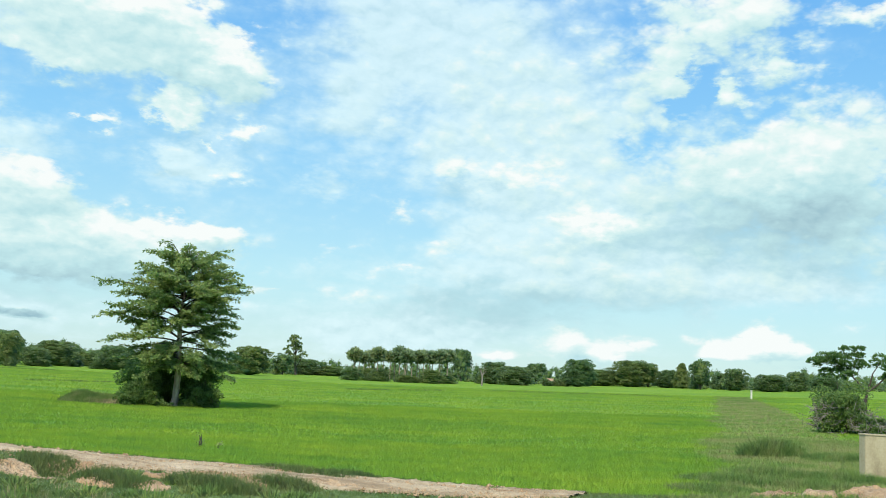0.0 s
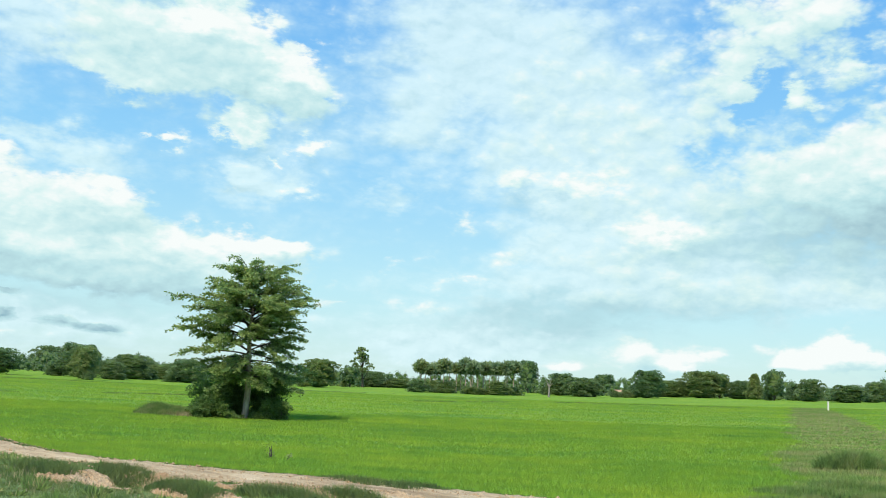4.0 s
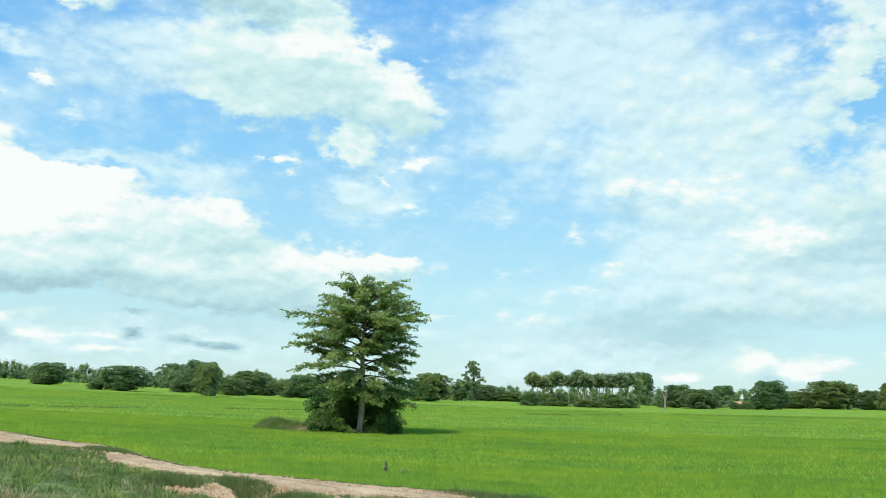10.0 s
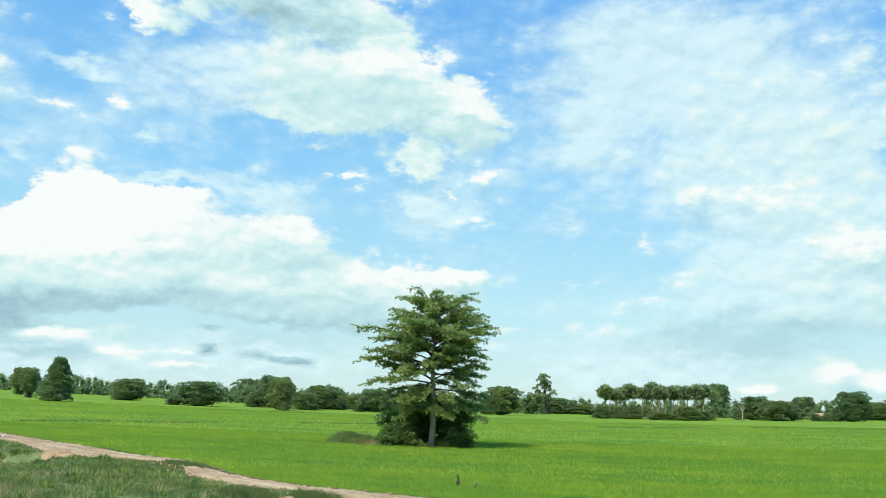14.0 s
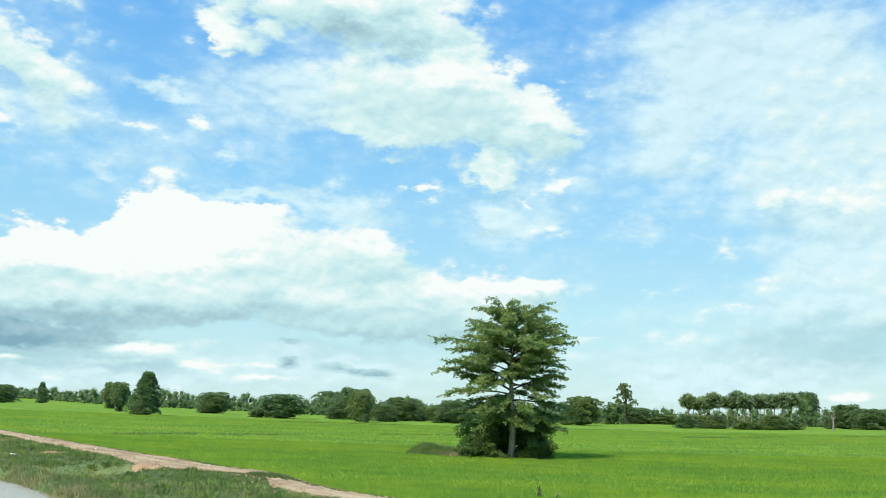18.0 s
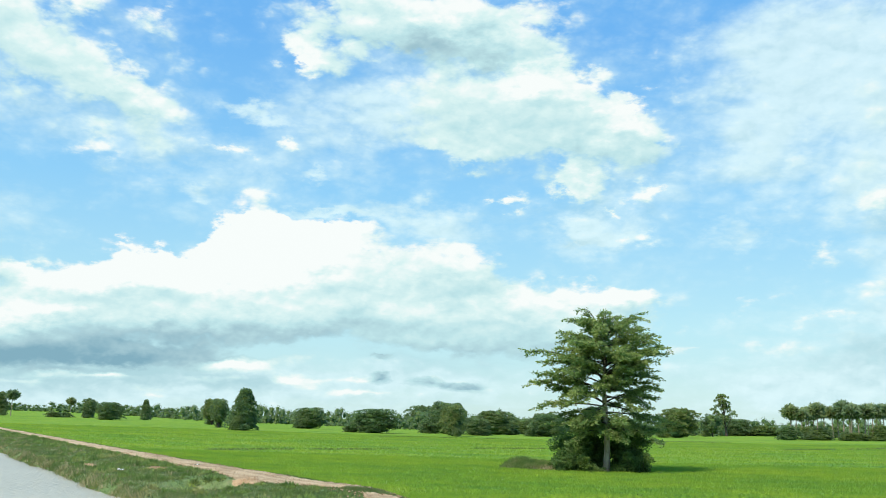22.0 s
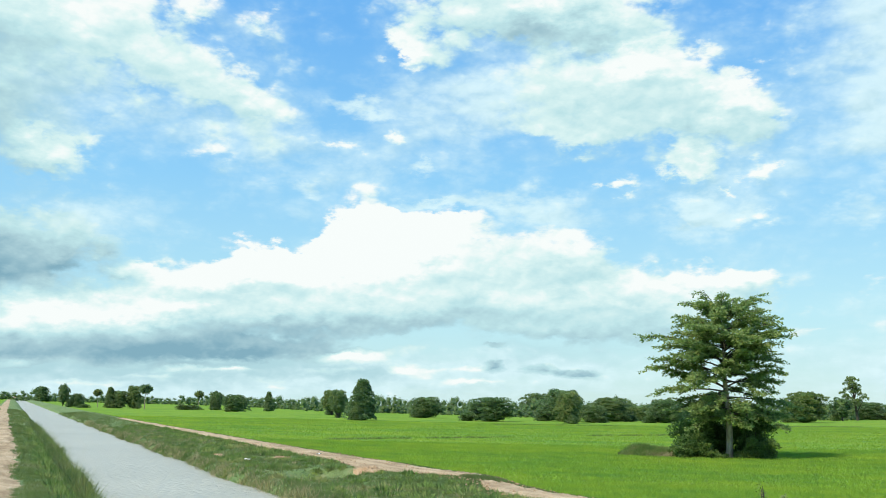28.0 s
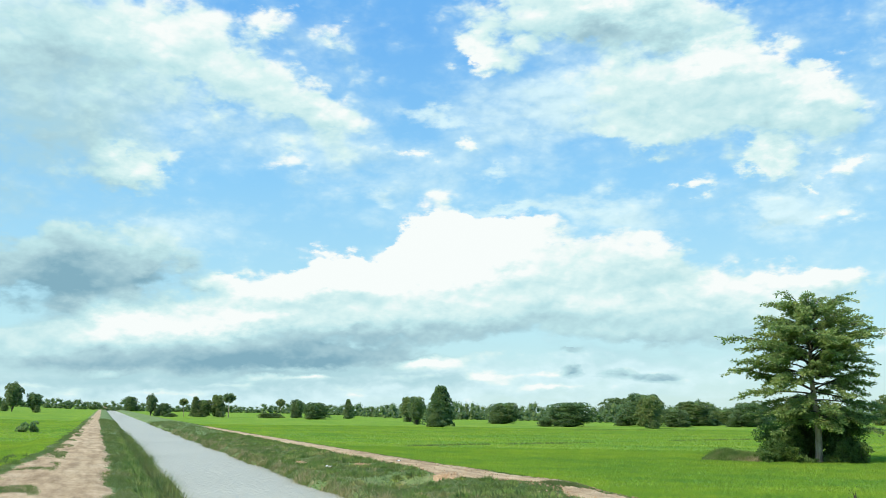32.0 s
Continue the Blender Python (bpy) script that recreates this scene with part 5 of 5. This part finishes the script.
_fray = np.random.default_rng(15)
for i, (r0, r1, dens, per, h, w) in enumerate(((20, 45, 95, 4, 0.15, 0.014), (45, 90, 32, 4, 0.13, 0.028), (90, 210, 5, 4, 0.08, 0.06))):
    x, y, s, o = scatter(r0, r1, dens, 60 + i)
    keep = ((o < verge_at(s)) | (o > path_high(s) + 0.9)) & ~on_dike(x + _fray.normal(0, 0.4, len(x)), y)
    x, y = x[keep], y[keep]
    tagged(blades("rice", x, y, land(x, y), h, w, per, RICE, 70 + i), "bright green young rice covering the flooded-plain field", "rice", kind="stuff")

for i, (r0, r1, dens, per, h, w) in enumerate(((18, 45, 125, 4, 0.15, 0.015), (45, 110, 34, 4, 0.18, 0.03), (110, 230, 6, 4, 0.2, 0.07))):
    x, y, s, o = scatter(r0, r1, dens, 80 + i)
    ft = far_track_at(s)
    half = path_half(s)
    bank = ((o > verge_at(s)) & (o < 3.4)) | ((o > 9.7) & (o < path_high(s) + 1.1))
    strip = (wob(s * 0.55 + 0.4 * np.sin(o * 3), 0.9, 3) + 0.7 * wob(o * 2.0 + s * 0.12, 1.0, 5) > 0.25) & (o < -1.9)
    road_c, road_h = road_at(s), road_half(s) * 0.96
    path = ((np.abs(o - road_c) < road_h * (1 + 0.2 * wob(s, 0.5, 2))) & ~strip) | ((np.abs(o - ft) < half * 1.02 - 0.08) & (s > 9.5) & (np.abs(s - 36.6) > 0.5))
    bare = (np.degrees(np.arctan2(-x, y)) < -19.6 + 0.8 * wob(y, 2.0, 1)) & (np.hypot(x, y) < 30.2 + 0.5 * wob(x, 2.3, 2))
    keep = bank & ~path & ~bare & ~on_scar(x, y)
    tuft = np.where((strip & (np.abs(o - road_c) < road_h))[keep], 0.08, 0.0)
    x, y, o = x[keep], y[keep], o[keep]
    brink = path_low(x * UX + y * UY) - o
    low = np.where(o < -1.0, 0.5, np.where((brink > -5) & (brink < 2.2), 0.5, 0.85))
    tall = low * h * (1 + 1.1 * np.exp(-((o - 10.3) / 0.7) ** 2) + 0.7 * np.exp(-((o - 3.0) / 0.6) ** 2)) * (0.75 + 0.5 * np.sin(x * 0.9) * np.sin(y * 1.1) + 0.3 * wob(x + y, 2.1, 1))
    tagged(blades("grass", x, y, land(x, y) + tuft, np.maximum(tall, 0.08), w, per, ROUGH, 90 + i, 0.45), "rough mixed green grass on the canal banks", "grass", kind="stuff")


def clump(az, r, along, across, h, count, seed, mat=ROUGH, w=0.022, turn=CANAL_AZ, rise=0.0):
    """A drift of grass in one spot."""
    rng = np.random.default_rng(seed)
    c = spot(az, r)
    q, a = np.sqrt(rng.random(count)), rng.uniform(0, 6.283, count)
    p, o = along * q * np.cos(a), across * q * np.sin(a)
    t = radians(turn)
    x, y = c.x - p * math.sin(t) + o * math.cos(t), c.y + p * math.cos(t) + o * math.sin(t)
    ob = blades("grass", x, y, land(x, y) + rise * (1 - q ** 2), h * (1.15 - 0.6 * q ** 2), w, 4, mat, seed, 0.4)
    return tagged(ob, "tuft of rough green grass", "grass", kind="stuff")


for i, (az, r, al, ac, h) in enumerate(((7.7, 27.4, 2.0, 0.45, 0.22), (5.0, 27.0, 1.1, 0.3, 0.2), (22.4, 28.6, 1.3, 0.5, 0.3), (19.0, 25.2, 1.5, 0.5, 0.34), (13.0, 24.0, 1.8, 0.45, 0.36), (9.0, 24.2, 1.2, 0.4, 0.32), (26.6, 29.5, 1.6, 0.6, 0.34), (30.5, 40.5, 2.0, 0.4, 0.2), (-18.5, 33.5, 2.2, 0.9, 0.35), (-20.4, 36.5, 1.6, 0.8, 0.4), (-24.0, 36.0, 1.8, 0.8, 0.35), (-17.0, 30.5, 1.5, 0.8, 0.3), (-24.3, 45.0, 2.0, 1.0, 0.4), (-22.6, 33.0, 1.5, 0.6, 0.35))):
    clump(az, r, al, ac, h, int((700 if az > 0 else 420) * al * ac + 200), 200 + i, ROUGH if az > 0 else TUFT)
clump(20.1, 73.4, 2.7, 1.5, 0.45, 2600, 230, TUFT, 0.04, 105.0, 0.30)
clump(20.9, 74.0, 1.5, 1.2, 0.55, 1400, 231, TUFT, 0.04, 105.0, 0.35)
clump(19.2, 72.2, 2.2, 0.7, 0.25, 500, 232, DRY, 0.04, 105.0, 0.15)
clump(-20.2, 46.0, 1.8, 0.9, 0.65, 1500, 233, TUFT, 0.03, -70.0, 0.2)

# weeds that stand out of the rice
for az, r, h, seed in ((14.05, 39.2, 0.75, 1), (12.9, 38.6, 0.42, 2), (62.4, 122, 1.3, 6), (61.7, 123, 1.2, 7)):
    k = 0.09 if r < 100 else 0.9
    thicket("weed", (k, k, h), 55 if r < 100 else 900, 0.075 if r < 100 else 0.25, 240 + seed, LEAF_HERO, "dark leafy weed standing out of the rice", spot(az, r), 2 if r < 100 else 4, "weed")


def edge_grass(o0, o1, s0, s1, count, h, w, seed, mat, label):
    """Grass along the canal's brink."""
    rng = np.random.default_rng(seed)
    s = s0 + (s1 - s0) * rng.random(count) ** 1.6
    o = rng.uniform(o0, o1, count)
    keep = wob(s, 0.8, seed) + 0.6 * wob(s, 3.1, seed + 2) > -0.25
    s, o = s[keep], o[keep]
    x, y = s * UX + o * NX, s * UY + o * NY
    ob = blades("grass", x, y, land(x, y), h * (1 + 0.5 * wob(s, 1.3, seed)), w, 4, mat, seed, 0.4)
    return tagged(ob, label, "grass", kind="stuff")


edge_grass(9.7, 10.9, 14, 150, 6000, 0.34, 0.025, 301, DRY, "dry tan grass along the canal's edge")
edge_grass(10.6, 15.0, 14, 110, 2600, 0.18, 0.02, 302, DRY, "dry tan grass scattered on the canal bank")
edge_grass(2.3, 3.2, 14, 120, 7000, 0.55, 0.03, 303, ROUGH, "tall green grass overhanging the canal")

# pale dead grass on the dike
for i, (r0, r1, dens, h, w, mat, label) in enumerate(((24, 60, 60.0, 0.16, 0.026, STRIP, "short faded green grass on the dike"), (60, 210, 9.0, 0.09, 0.08, STRIP, "short faded green grass on the dike"),
                                                 (24, 160, 2.5, 0.15, 0.03, DRY, "pale dry grass on the dike"))):
    _x, _y, _s, _o = scatter(r0, r1, dens, 310 + i, -34, -14)
    _k = on_dike(_x + _fray.normal(0, 0.4, len(_x)), _y)
    _x, _y = _x[_k], _y[_k]
    tagged(blades("grass", _x, _y, land(_x, _y), h, w, 4, mat, 320 + i, 0.5), label, "grass", kind="stuff")


def tussocks(count, s0, s1, o0, o1, seed, mat, label, size=0.42):
    """Lush tufts whose blades lean outwards, scattered along a bank."""
    rng = np.random.default_rng(seed)
    s = s0 + (s1 - s0) * rng.random(count) ** 1.8
    o = rng.uniform(o0, o1, count)
    o = np.where(np.abs(o - far_track_at(s)) < path_half(s) + 0.4, far_track_at(s) - path_half(s) - rng.uniform(0.4, 2.0, count), o)
    free = ~on_scar(s * UX + o * NX, s * UY + o * NY, 0.25)
    s, o = s[free], o[free]
    count = len(s)
    r = size * rng.uniform(0.5, 1.3, count)
    k = 70
    a = rng.uniform(0, 6.283, (count, k))
    q = np.sqrt(rng.random((count, k))) * r[:, None]
    cx, cy = (s * UX + o * NX)[:, None], (s * UY + o * NY)[:, None]
    x, y = cx + q * np.cos(a), cy + q * np.sin(a)
    h = (r[:, None] * (1.05 - 0.75 * q / r[:, None])) * rng.uniform(0.6, 1.15, (count, k))
    z = land(x, y)
    w = 0.016 + 0.0005 * np.broadcast_to(s[:, None], x.shape)
    b = rng.uniform(0, 6.283, (count, k))
    side = np.stack([np.cos(b) * w, np.sin(b) * w, np.zeros_like(w)], -1)
    foot = np.stack([x, y, z], -1)
    tip = foot + np.stack([np.cos(a) * q * 0.55, np.sin(a) * q * 0.55, h], -1) + rng.normal(0, 0.03, (count, k, 3))
    v = np.stack([foot - side, foot + side, tip], 2).reshape(-1, 3)
    ob = mesh_object("tussocks", v, np.arange(len(v)).reshape(-1, 3), mat)
    return tagged(ob, label, "grass", kind="stuff")


tussocks(520, 12, 120, 10.0, 17.5, 401, TUFT, "lush green grass tussocks on the canal bank", 0.30)
tussocks(200, 12, 90, 10.2, 17.0, 402, STRIP, "faded green grass tussocks on the canal bank", 0.28)
tussocks(300, 13, 100, 1.5, 3.2, 403, TUFT, "lush green grass tussocks beside the canal", 0.36)
tussocks(110, 13, 60, -5.2, -3.9, 404, TUFT, "green grass tussocks beside the cart track", 0.25)
